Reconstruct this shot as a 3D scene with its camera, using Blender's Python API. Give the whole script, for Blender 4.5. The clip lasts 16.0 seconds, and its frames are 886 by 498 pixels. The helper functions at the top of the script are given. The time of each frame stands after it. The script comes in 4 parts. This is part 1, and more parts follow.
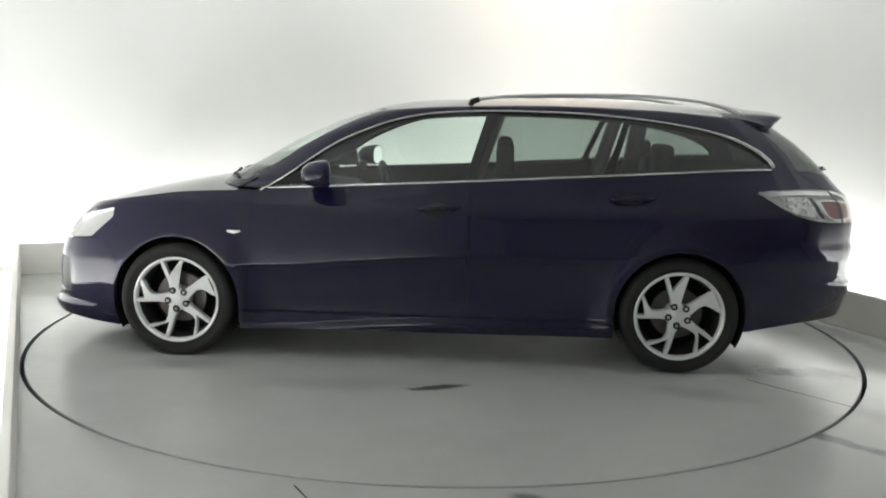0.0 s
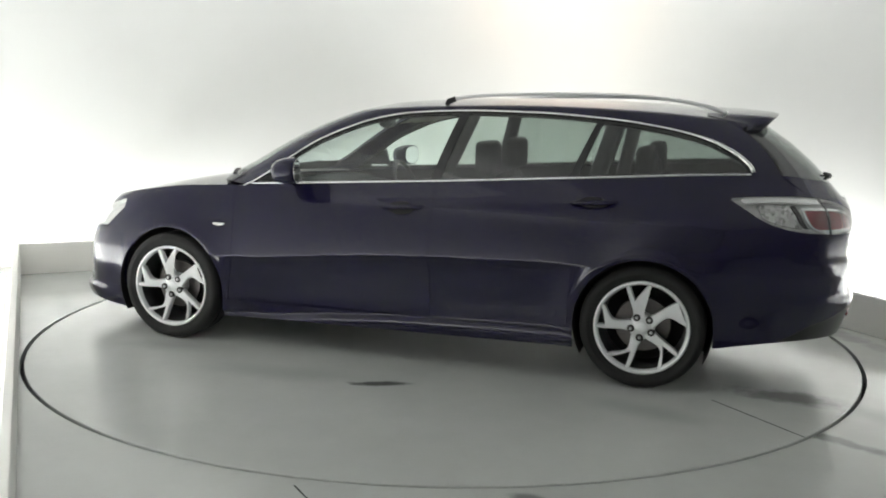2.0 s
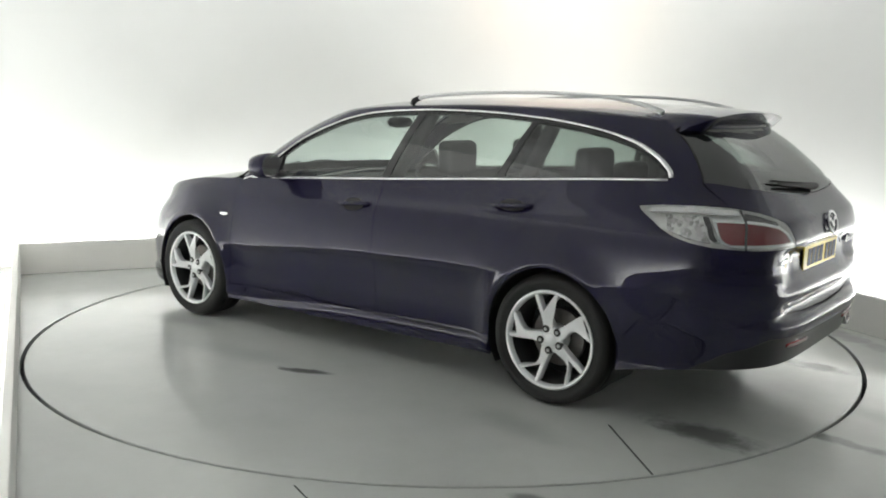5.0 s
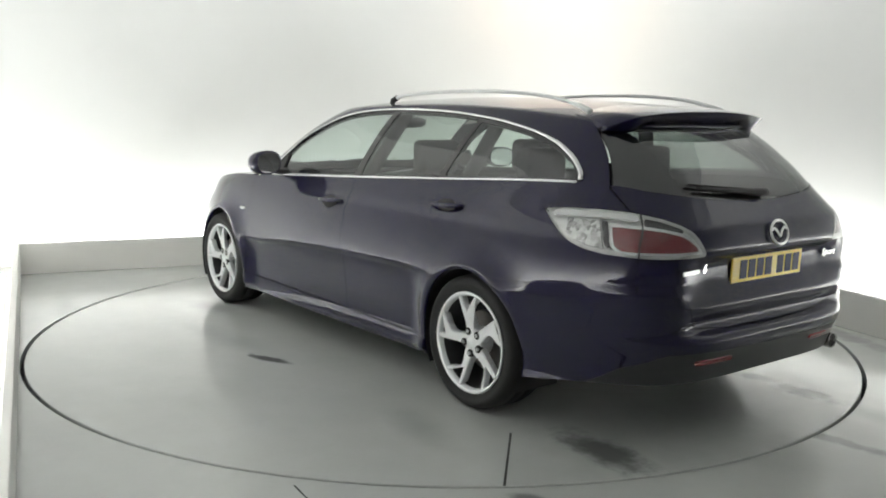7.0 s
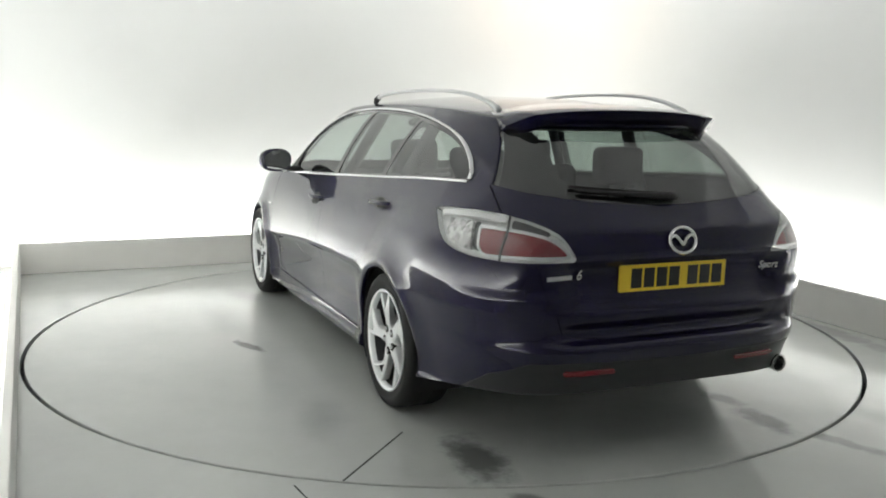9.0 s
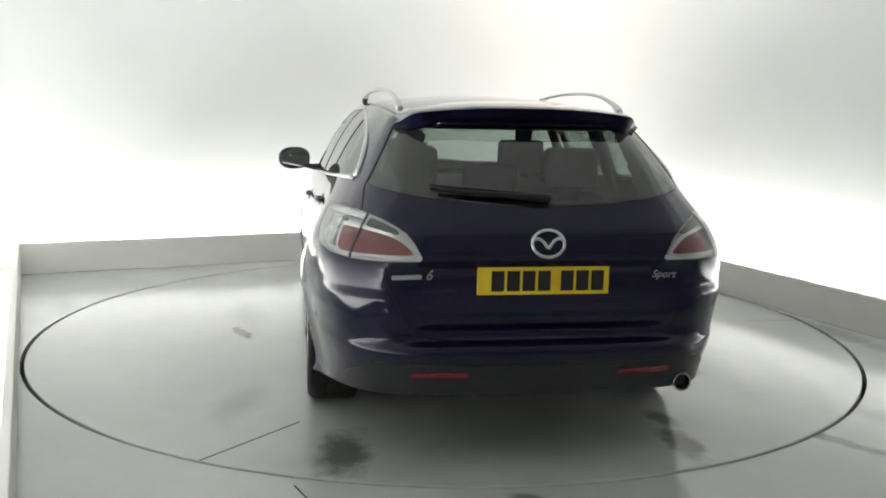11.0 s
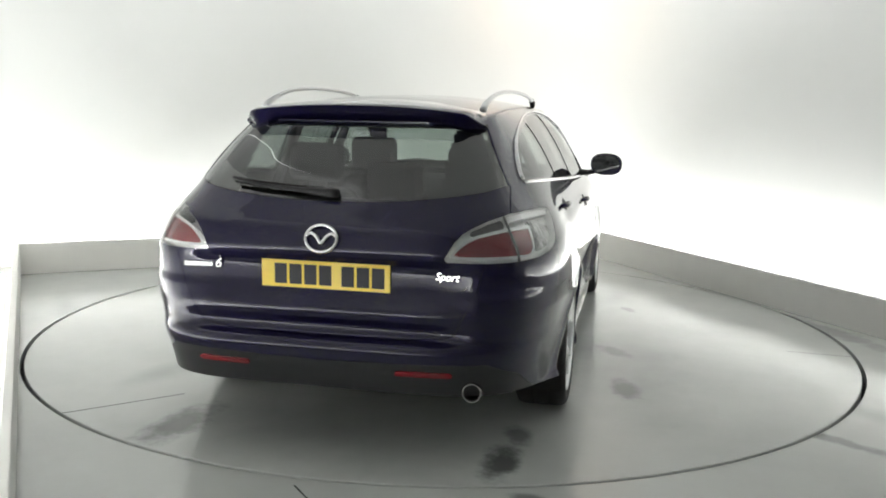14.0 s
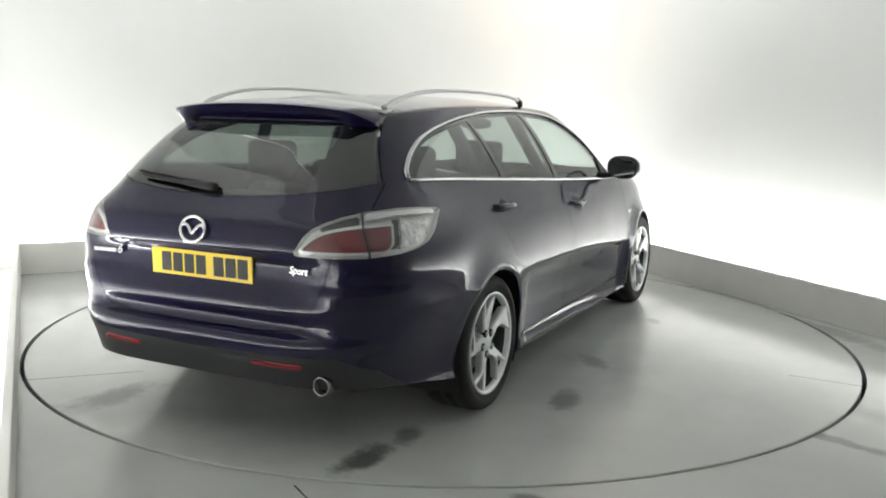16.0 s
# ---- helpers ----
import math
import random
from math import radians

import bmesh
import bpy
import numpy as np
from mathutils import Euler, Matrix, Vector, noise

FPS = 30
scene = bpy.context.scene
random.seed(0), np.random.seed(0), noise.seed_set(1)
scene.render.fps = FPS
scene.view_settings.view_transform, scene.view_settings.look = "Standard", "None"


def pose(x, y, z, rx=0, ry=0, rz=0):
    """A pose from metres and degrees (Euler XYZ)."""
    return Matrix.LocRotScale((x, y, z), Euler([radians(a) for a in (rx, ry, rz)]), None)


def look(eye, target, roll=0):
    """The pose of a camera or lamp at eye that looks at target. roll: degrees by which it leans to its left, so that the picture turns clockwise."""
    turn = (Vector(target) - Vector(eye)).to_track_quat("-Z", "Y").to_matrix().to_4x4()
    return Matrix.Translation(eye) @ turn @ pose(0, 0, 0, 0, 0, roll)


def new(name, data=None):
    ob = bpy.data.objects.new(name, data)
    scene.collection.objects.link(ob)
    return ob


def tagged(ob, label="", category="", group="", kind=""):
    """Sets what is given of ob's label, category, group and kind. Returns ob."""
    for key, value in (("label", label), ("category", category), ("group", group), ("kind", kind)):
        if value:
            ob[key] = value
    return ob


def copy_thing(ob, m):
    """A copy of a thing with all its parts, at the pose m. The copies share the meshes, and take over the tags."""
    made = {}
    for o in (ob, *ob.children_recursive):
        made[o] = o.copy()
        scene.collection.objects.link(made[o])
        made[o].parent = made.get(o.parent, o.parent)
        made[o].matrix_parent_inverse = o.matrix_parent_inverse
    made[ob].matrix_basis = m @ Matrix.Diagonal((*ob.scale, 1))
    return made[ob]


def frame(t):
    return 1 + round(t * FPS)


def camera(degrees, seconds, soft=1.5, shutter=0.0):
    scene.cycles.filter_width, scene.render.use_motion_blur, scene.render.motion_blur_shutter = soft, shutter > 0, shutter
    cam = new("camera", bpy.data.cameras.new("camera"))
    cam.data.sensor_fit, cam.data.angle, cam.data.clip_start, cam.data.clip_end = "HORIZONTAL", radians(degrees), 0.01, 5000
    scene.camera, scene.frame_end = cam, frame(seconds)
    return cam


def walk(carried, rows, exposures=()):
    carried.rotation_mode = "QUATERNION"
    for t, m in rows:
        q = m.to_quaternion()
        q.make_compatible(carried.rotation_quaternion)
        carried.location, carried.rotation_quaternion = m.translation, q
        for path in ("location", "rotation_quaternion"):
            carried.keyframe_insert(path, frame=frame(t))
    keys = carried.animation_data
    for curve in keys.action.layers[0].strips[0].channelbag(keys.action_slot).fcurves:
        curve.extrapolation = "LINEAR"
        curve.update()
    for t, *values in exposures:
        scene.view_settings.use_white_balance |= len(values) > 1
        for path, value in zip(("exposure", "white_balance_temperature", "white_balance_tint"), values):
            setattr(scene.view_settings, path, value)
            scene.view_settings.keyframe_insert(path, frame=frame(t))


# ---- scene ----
# A closed white car-photo studio with a floor-level turntable, a lit trough round three sides, and a dark blue estate car.
cam = camera(52.54, 16.0, soft=1.9)
EYE = Vector((0.0, -5.5985, 1.3983))
PITCH, YAW = 0.1587, -0.0024
AIM = EYE + Vector((math.sin(YAW) * math.cos(PITCH), math.cos(YAW) * math.cos(PITCH), -math.sin(PITCH)))
walk(cam, [(0.0, look(EYE, AIM, 1.1215)), (16.0, look(EYE, AIM, 1.1215))])

# ---- world and lights ----
world = bpy.data.worlds.new("world")
scene.world = world
world.use_nodes = True
world.node_tree.nodes["Background"].inputs[0].default_value = (0.8, 0.82, 0.8, 1)
world.node_tree.nodes["Background"].inputs[1].default_value = 0.05
scene.view_settings.exposure = 0.06

TURN = 24.56                     # the room stands turned against the view
ROOM = pose(0, 0, 0, 0, 0, TURN)
U_LEFT, U_RIGHT, V_BACK, V_FRONT = -2.483, 2.470, 2.680, -6.2
TROUGH = 0.42                    # from the low wall to the tall wall behind it
CEIL = 3.3


def area(name, m, sx, sy, watts, colour=(1, 1, 1)):
    data = bpy.data.lights.new(name, "AREA")
    data.shape, data.size, data.size_y, data.energy, data.color = "RECTANGLE", sx, sy, watts, colour
    ob = new(name, data)
    ob.matrix_world = m
    return ob


# strip lights in the trough behind the low wall, shining up the tall walls
STRIP = (0.99, 0.995, 1.0)
area("trough_light_back", ROOM @ pose(0.0, V_BACK + 0.25, 0.08, 168, 0, 0), 4.8, 0.14, 52, STRIP)
area("trough_light_right", ROOM @ pose(U_RIGHT + 0.25, -0.7, 0.08, 168, 0, -90), 6.6, 0.14, 80, STRIP)
area("trough_light_left", ROOM @ pose(U_LEFT - 0.25, -0.9, 0.08, 168, 0, 90), 7.0, 0.14, 84, STRIP)
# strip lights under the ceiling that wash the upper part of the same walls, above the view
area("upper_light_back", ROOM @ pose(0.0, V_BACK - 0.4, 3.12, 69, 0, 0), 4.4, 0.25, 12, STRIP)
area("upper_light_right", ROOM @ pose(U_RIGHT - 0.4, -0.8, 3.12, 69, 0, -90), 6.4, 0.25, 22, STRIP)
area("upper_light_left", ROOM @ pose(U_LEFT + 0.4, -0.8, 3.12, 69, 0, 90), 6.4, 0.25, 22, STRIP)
# a warm lamp high in the corner
area("corner_lamp", look(ROOM @ Vector((2.05, 2.30, 2.95)), ROOM @ Vector((2.75, 2.95, 2.45))), 0.2, 0.2, 4.5, (1.0, 0.60, 0.36))


# ---- materials ----
def mat(name, colour, rough=0.5, metal=0.0, coat=0.0, grain=0.0, scale=20.0, bump=0.0, spread=0.0, big=1.5, rough_spread=0.0):
    m = bpy.data.materials.new(name)
    m.use_nodes = True
    nt = m.node_tree
    b = nt.nodes["Principled BSDF"]
    b.inputs["Base Color"].default_value = (*colour, 1)
    b.inputs["Roughness"].default_value = rough
    b.inputs["Metallic"].default_value = metal
    b.inputs["Coat Weight"].default_value = coat
    b.inputs["Coat Roughness"].default_value = 0.03
    if grain or bump or spread or rough_spread:
        tc = nt.nodes.new("ShaderNodeTexCoord")
        n1 = nt.nodes.new("ShaderNodeTexNoise")
        n1.inputs["Scale"].default_value, n1.inputs["Detail"].default_value = scale, 6
        n2 = nt.nodes.new("ShaderNodeTexNoise")
        n2.inputs["Scale"].default_value, n2.inputs["Detail"].default_value = big, 4
        for n in (n1, n2):
            nt.links.new(tc.outputs["Object"], n.inputs["Vector"])
        add = nt.nodes.new("ShaderNodeMath")
        add.operation = "MULTIPLY_ADD"
        nt.links.new(n1.outputs["Fac"], add.inputs[0])
        add.inputs[1].default_value = 2 * grain
        two = nt.nodes.new("ShaderNodeMath")
        two.operation = "MULTIPLY_ADD"
        nt.links.new(n2.outputs["Fac"], two.inputs[0])
        two.inputs[1].default_value, two.inputs[2].default_value = 2 * spread, 1 - grain - spread
        nt.links.new(two.outputs[0], add.inputs[2])
        mul = nt.nodes.new("ShaderNodeMix")
        mul.data_type, mul.blend_type = "RGBA", "MULTIPLY"
        mul.inputs[0].default_value = 1
        mul.inputs[6].default_value = (*colour, 1)
        nt.links.new(add.outputs[0], mul.inputs[7])
        nt.links.new(mul.outputs[2], b.inputs["Base Color"])
        if rough_spread:
            rr = nt.nodes.new("ShaderNodeMath")
            rr.operation = "MULTIPLY_ADD"
            nt.links.new(n2.outputs["Fac"], rr.inputs[0])
            rr.inputs[1].default_value, rr.inputs[2].default_value = 2 * rough_spread, rough - rough_spread
            nt.links.new(rr.outputs[0], b.inputs["Roughness"])
        if bump:
            bp = nt.nodes.new("ShaderNodeBump")
            bp.inputs["Strength"].default_value, bp.inputs["Distance"].default_value = 0.5, bump
            nt.links.new(n1.outputs["Fac"], bp.inputs["Height"])
            nt.links.new(bp.outputs[0], b.inputs["Normal"])
    return m


def glass_mat(name, tint, gloss=0.07):
    """A thin pane: tinted see-through with a mirror reflection."""
    m = bpy.data.materials.new(name)
    m.use_nodes = True
    nt = m.node_tree
    nt.nodes.remove(nt.nodes["Principled BSDF"])
    tr = nt.nodes.new("ShaderNodeBsdfTransparent")
    tr.inputs[0].default_value = (*tint, 1)
    gl = nt.nodes.new("ShaderNodeBsdfGlossy")
    gl.inputs["Roughness"].default_value = 0.02
    lw = nt.nodes.new("ShaderNodeLayerWeight")
    lw.inputs[0].default_value = 0.5
    pw = nt.nodes.new("ShaderNodeMath")
    pw.operation, pw.inputs[1].default_value = "POWER", 4.5
    ad = nt.nodes.new("ShaderNodeMath")
    ad.operation, ad.inputs[1].default_value, ad.inputs[2].default_value = "MULTIPLY_ADD", 0.92, gloss
    mx = nt.nodes.new("ShaderNodeMixShader")
    nt.links.new(lw.outputs["Facing"], pw.inputs[0])
    nt.links.new(pw.outputs[0], ad.inputs[0])
    nt.links.new(ad.outputs[0], mx.inputs[0])
    nt.links.new(tr.outputs[0], mx.inputs[1])
    nt.links.new(gl.outputs[0], mx.inputs[2])
    nt.links.new(mx.outputs[0], nt.nodes["Material Output"].inputs[0])
    return m


def glow(name, colour, strength):
    m = mat(name, colour, 0.4)
    b = m.node_tree.nodes["Principled BSDF"]
    b.inputs["Emission Color"].default_value = (*colour, 1)
    b.inputs["Emission Strength"].default_value = strength
    return m


def paint_mat():
    """Dark violet-blue metallic paint under clear lacquer, with fine flakes."""
    m = mat("car_paint", (0.005, 0.004, 0.020), 0.34, 0.2, 1.0)
    nt = m.node_tree
    b = nt.nodes["Principled BSDF"]
    b.inputs["Coat Roughness"].default_value = 0.03
    b.inputs["Specular IOR Level"].default_value = 0.05
    b.inputs["Coat IOR"].default_value = 1.52
    tc = nt.nodes.new("ShaderNodeTexCoord")
    v = nt.nodes.new("ShaderNodeTexVoronoi")
    v.inputs["Scale"].default_value = 900
    nt.links.new(tc.outputs["Object"], v.inputs["Vector"])
    r = nt.nodes.new("ShaderNodeMix")
    r.data_type = "RGBA"
    r.inputs[6].default_value = (0.0026, 0.0020, 0.0145, 1)
    r.inputs[7].default_value = (0.0090, 0.0063, 0.043, 1)
    nt.links.new(v.outputs["Color"], r.inputs[0])
    nt.links.new(r.outputs[2], b.inputs["Base Color"])
    return m


PAINT = paint_mat()
CHROME = mat("chrome", (0.75, 0.75, 0.76), 0.12, 1.0)
RAILM = mat("bright_aluminium_rail", (0.78, 0.79, 0.79), 0.30, 0.4, 0.3, grain=0.03, scale=50)
SATIN = mat("satin_aluminium", (0.62, 0.63, 0.64), 0.32, 1.0, grain=0.04, scale=60)
ALLOY = mat("silver_alloy_paint", (0.88, 0.89, 0.90), 0.28, 0.35, 0.6, grain=0.05, scale=40, spread=0.06, big=8)
RUBBER = mat("tyre_rubber", (0.011, 0.011, 0.011), 0.7, grain=0.15, scale=90, bump=0.002, spread=0.15, big=6)
BLACK = mat("black_plastic", (0.009, 0.009, 0.010), 0.55, grain=0.1, scale=200, bump=0.0006)
GLOSSBLACK = mat("gloss_black_trim", (0.010, 0.010, 0.011), 0.12, 0, 0.6, grain=0.1, scale=90)
GREYPL = mat("dark_grey_bumper_plastic", (0.021, 0.021, 0.023), 0.33, grain=0.12, scale=160, bump=0.0006, spread=0.1, big=5)
DARK = mat("dark_lining", (0.010, 0.010, 0.011), 0.9)
FABRIC = mat("charcoal_seat_fabric", (0.022, 0.022, 0.024), 0.9, grain=0.1, scale=60, bump=0.0004)
TRIM = mat("charcoal_cabin_trim", (0.025, 0.025, 0.026), 0.7, grain=0.1, scale=120)
LINER = mat("pale_grey_headliner", (0.30, 0.30, 0.28), 0.9, grain=0.06, scale=150)
GLASS = glass_mat("clear_window_glass", (0.83, 0.905, 0.87), 0.10)
PRIVACY = glass_mat("tinted_window_glass", (0.46, 0.52, 0.49), 0.13)
REARGLASS = glass_mat("dark_rear_window_glass", (0.35, 0.40, 0.375), 0.15)
LENS = glass_mat("clear_lamp_lens", (0.93, 0.93, 0.93), 0.11)
REDLENS = mat("red_lamp_lens", (0.20, 0.016, 0.022), 0.18, 0, 0.8, spread=0.2, big=14)
REFLECTOR = mat("red_reflector", (0.20, 0.008, 0.014), 0.25, 0, 0.5)
RIBBED = mat("clear_plastic_painted_glints", (0.86, 0.87, 0.86), 0.2, 0.45, 0.5, grain=0.45, scale=48, bump=0.006)
# light and dark cells paint the glints and shade of clear ribs
cell = RIBBED.node_tree.nodes.new("ShaderNodeTexVoronoi")
cell.inputs["Scale"].default_value = 60
shade = RIBBED.node_tree.nodes.new("ShaderNodeMix")
shade.data_type = "RGBA"
shade.inputs[6].default_value, shade.inputs[7].default_value = (0.22, 0.225, 0.22, 1), (0.97, 0.98, 0.97, 1)
RIBBED.node_tree.links.new(RIBBED.node_tree.nodes["Texture Coordinate"].outputs["Object"], cell.inputs["Vector"])
RIBBED.node_tree.links.new(cell.outputs["Color"], shade.inputs[0])
RIBBED.node_tree.links.new(shade.outputs[2], RIBBED.node_tree.nodes["Principled BSDF"].inputs["Base Color"])
LAMPBOWL = mat("bright_lamp_bowl", (0.80, 0.81, 0.80), 0.24, 0.4, grain=0.2, scale=30, spread=0.15, big=10)
SILVERBOWL = mat("lamp_reflector", (0.95, 0.96, 0.95), 0.2, 0.6, grain=0.12, scale=26, spread=0.1, big=9)
PLATE = mat("yellow_number_plate", (0.88, 0.63, 0.03), 0.35, 0, 0.3, grain=0.03, scale=60)
INK_AND_SHADE = mat("black_print_and_shade", (0.015, 0.014, 0.012), 0.5)
BARREL = mat("dark_wheel_barrel", (0.05, 0.05, 0.052), 0.45, 0.4, spread=0.3, big=9)
DISC = mat("brake_disc_steel", (0.16, 0.15, 0.145), 0.42, 1.0, grain=0.2, scale=60)
MIRROR = mat("mirror_glass", (0.85, 0.86, 0.87), 0.01, 1.0)
EXHAUST = mat("exhaust_steel", (0.35, 0.345, 0.34), 0.2, 1.0, spread=0.2, big=20)
WALL = mat("white_studio_wall", (0.78, 0.79, 0.765), 0.85, grain=0.012, scale=5, spread=0.02, big=0.6, bump=0.0015)
UPSTAND = mat("off_white_low_wall", (0.88, 0.87, 0.83), 0.55, grain=0.03, scale=7, spread=0.04, big=1.2)
CEILM = mat("grey_ceiling_paint", (0.44, 0.445, 0.44), 0.9, grain=0.01, scale=8)
TUBE = glow("lit_fluorescent_tube", (1.0, 0.98, 0.93), 6.0)
ADDEDWALL = mat("added_front_wall_grey", (0.30, 0.30, 0.305), 0.9, grain=0.1, scale=6, spread=0.1, big=1)
JOINT = mat("grimy_joint", (0.035, 0.035, 0.032), 0.7)
SEAMM = mat("dark_gap", (0.02, 0.02, 0.018), 0.9)


def floor_mat(name, marks_and_shade, base=(0.58, 0.60, 0.575)):
    """Grey painted floor, glossy and scuffed; its dark patches are old oil and tyre marks and painted car shade: (x, y,
    long, wide, turn, strength).
    """
    m = bpy.data.materials.new(name)
    m.use_nodes = True
    nt = m.node_tree
    b = nt.nodes["Principled BSDF"]
    link = nt.links.new
    tc = nt.nodes.new("ShaderNodeTexCoord")

    def noise_node(scale, detail=5, rough=0.6):
        n = nt.nodes.new("ShaderNodeTexNoise")
        n.inputs["Scale"].default_value, n.inputs["Detail"].default_value = scale, detail
        n.inputs["Roughness"].default_value = rough
        link(tc.outputs["Object"], n.inputs["Vector"])
        return n

    def math_node(op, a, c=None, d=None):
        n = nt.nodes.new("ShaderNodeMath")
        n.operation = op
        for i, v in enumerate((a, c, d)):
            if v is None:
                continue
            if isinstance(v, (int, float)):
                n.inputs[i].default_value = v
            else:
                link(v, n.inputs[i])
        return n.outputs[0]

    fine, mid, big = noise_node(45), noise_node(6.5, 6, 0.65), noise_node(1.1, 4)
    tone = math_node("MULTIPLY_ADD", fine.outputs["Fac"], 0.04, 0.98)
    tone = math_node("MULTIPLY", tone, math_node("MULTIPLY_ADD", mid.outputs["Fac"], 0.05, 0.975))
    tone = math_node("MULTIPLY", tone, math_node("MULTIPLY_ADD", big.outputs["Fac"], 0.30, 0.85))
    for x, y, lx, ly, turn, power in marks_and_shade:
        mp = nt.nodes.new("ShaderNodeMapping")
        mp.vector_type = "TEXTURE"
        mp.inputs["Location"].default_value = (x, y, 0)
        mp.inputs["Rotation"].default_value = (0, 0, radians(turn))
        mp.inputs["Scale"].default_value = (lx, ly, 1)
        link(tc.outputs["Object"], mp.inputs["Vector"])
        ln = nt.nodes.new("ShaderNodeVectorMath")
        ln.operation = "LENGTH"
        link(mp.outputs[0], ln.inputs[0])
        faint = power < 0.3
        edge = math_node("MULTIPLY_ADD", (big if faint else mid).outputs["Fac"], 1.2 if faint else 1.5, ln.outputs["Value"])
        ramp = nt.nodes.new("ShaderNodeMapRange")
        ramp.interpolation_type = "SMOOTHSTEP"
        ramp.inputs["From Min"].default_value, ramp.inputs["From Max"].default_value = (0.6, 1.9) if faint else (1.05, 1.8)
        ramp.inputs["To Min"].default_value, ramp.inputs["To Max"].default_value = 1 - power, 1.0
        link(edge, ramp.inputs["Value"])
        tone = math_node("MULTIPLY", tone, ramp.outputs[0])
    mix = nt.nodes.new("ShaderNodeMix")
    mix.data_type, mix.blend_type = "RGBA", "MULTIPLY"
    mix.inputs[0].default_value = 1
    mix.inputs[6].default_value = (*base, 1)
    link(tone, mix.inputs[7])
    link(mix.outputs[2], b.inputs["Base Color"])
    gloss = math_node("MULTIPLY_ADD", big.outputs["Fac"], 0.18, 0.055)
    link(math_node("MULTIPLY_ADD", mid.outputs["Fac"], 0.08, gloss), b.inputs["Roughness"])
    b.inputs["Specular IOR Level"].default_value = 0.55
    bp = nt.nodes.new("ShaderNodeBump")
    bp.inputs["Strength"].default_value, bp.inputs["Distance"].default_value = 0.08, 0.002
    link(mid.outputs["Fac"], bp.inputs["Height"])
    link(bp.outputs[0], b.inputs["Normal"])
    return m


def in_room(x, y, lx, ly, turn, power):
    c, q = math.cos(radians(TURN)), math.sin(radians(TURN))
    return (x * c + y * q, -x * q + y * c, lx, ly, turn - TURN, power)


FLOOR = floor_mat("grey_floor_paint", [in_room(*b) for b in ((1.74, -1.92, 0.26, 0.06, -50, 0.5), (1.62, -1.80, 0.09, 0.06, 0, 0.35), (0.31, -2.53, 0.08, 0.05, 0, 0.55), (2.45, 0.2, 0.9, 0.14, 112, 0.36),
                                                             (2.0, -1.5, 0.4, 0.12, -60, 0.2), (-2.6, 0.4, 0.5, 0.10, -65, 0.15))])
# patches at (-0.65, -1.15) and (-2.0, 0.05) paint in the car's shade and reflection
TABLE = floor_mat("grey_turntable_paint", [(-0.07, 1.25, 0.19, 0.045, 20, 0.75), (0.06, 1.30, 0.07, 0.03, -10, 0.5), (-2.03, 0.74, 0.32, 0.13, -5, 0.68), (-2.10, -0.69, 0.25, 0.10, 0, 0.74), (-1.80, -0.72, 0.16, 0.07, 10, 0.5),
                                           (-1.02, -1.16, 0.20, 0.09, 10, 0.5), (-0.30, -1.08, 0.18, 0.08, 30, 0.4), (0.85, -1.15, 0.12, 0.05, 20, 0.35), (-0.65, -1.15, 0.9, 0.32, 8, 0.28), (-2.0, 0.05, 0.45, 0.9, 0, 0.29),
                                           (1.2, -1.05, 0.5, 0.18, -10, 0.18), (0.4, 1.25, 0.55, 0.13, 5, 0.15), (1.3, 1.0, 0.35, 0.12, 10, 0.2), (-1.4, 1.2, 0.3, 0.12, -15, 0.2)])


# ---- mesh helpers ----
def part(name, bm, material, parent=None, label="", smooth=False, m=None):
    """One mesh object from a bmesh, under a thing or a part."""
    me = bpy.data.meshes.new(name)
    bm.to_mesh(me)
    bm.free()
    me.materials.append(material)
    if smooth:
        me.shade_smooth()
    ob = new(name, me)
    if parent is not None:
        ob.parent = parent
    if m is not None:
        ob.matrix_basis = m
    if label:
        tagged(ob, label)
    return ob


def box(bm, x0, x1, y0, y1, z0, z1, bevel=0.0, m=None):
    r = bmesh.ops.create_cube(bm, size=1)
    t = Matrix.Translation(((x0 + x1) / 2, (y0 + y1) / 2, (z0 + z1) / 2)) @ Matrix.Diagonal((x1 - x0, y1 - y0, z1 - z0, 1))
    bmesh.ops.transform(bm, matrix=t if m is None else m @ t, verts=r["verts"])
    if bevel:
        edges = list({e for v in r["verts"] for e in v.link_edges})
        bmesh.ops.bevel(bm, geom=edges, offset=bevel, segments=3, affect="EDGES", profile=0.5)
    return bm


def grid_faces(bm, rows, closed=False):
    """Joins rows of points (lists of equal length) with quads."""
    vs = [[bm.verts.new(p) for p in row] for row in rows]
    n = len(rows[0])
    for a, b in zip(vs, vs[1:]):
        for j in range(n if closed else n - 1):
            k = (j + 1) % n
            try:
                bm.faces.new((a[j], a[k], b[k], b[j]))
            except ValueError:
                pass
    return vs


def lathe(bm, profile, n=48, axis="y"):
    """Turns a profile of (radius, along) round an axis through the origin."""
    rows = []
    for r, a in profile:
        ring = []
        for i in range(n):
            w = 2 * math.pi * i / n
            c, s = r * math.cos(w), r * math.sin(w)
            ring.append((c, a, s) if axis == "y" else (c, s, a) if axis == "z" else (a, c, s))
        rows.append(ring)
    grid_faces(bm, rows, closed=True)
    return bm


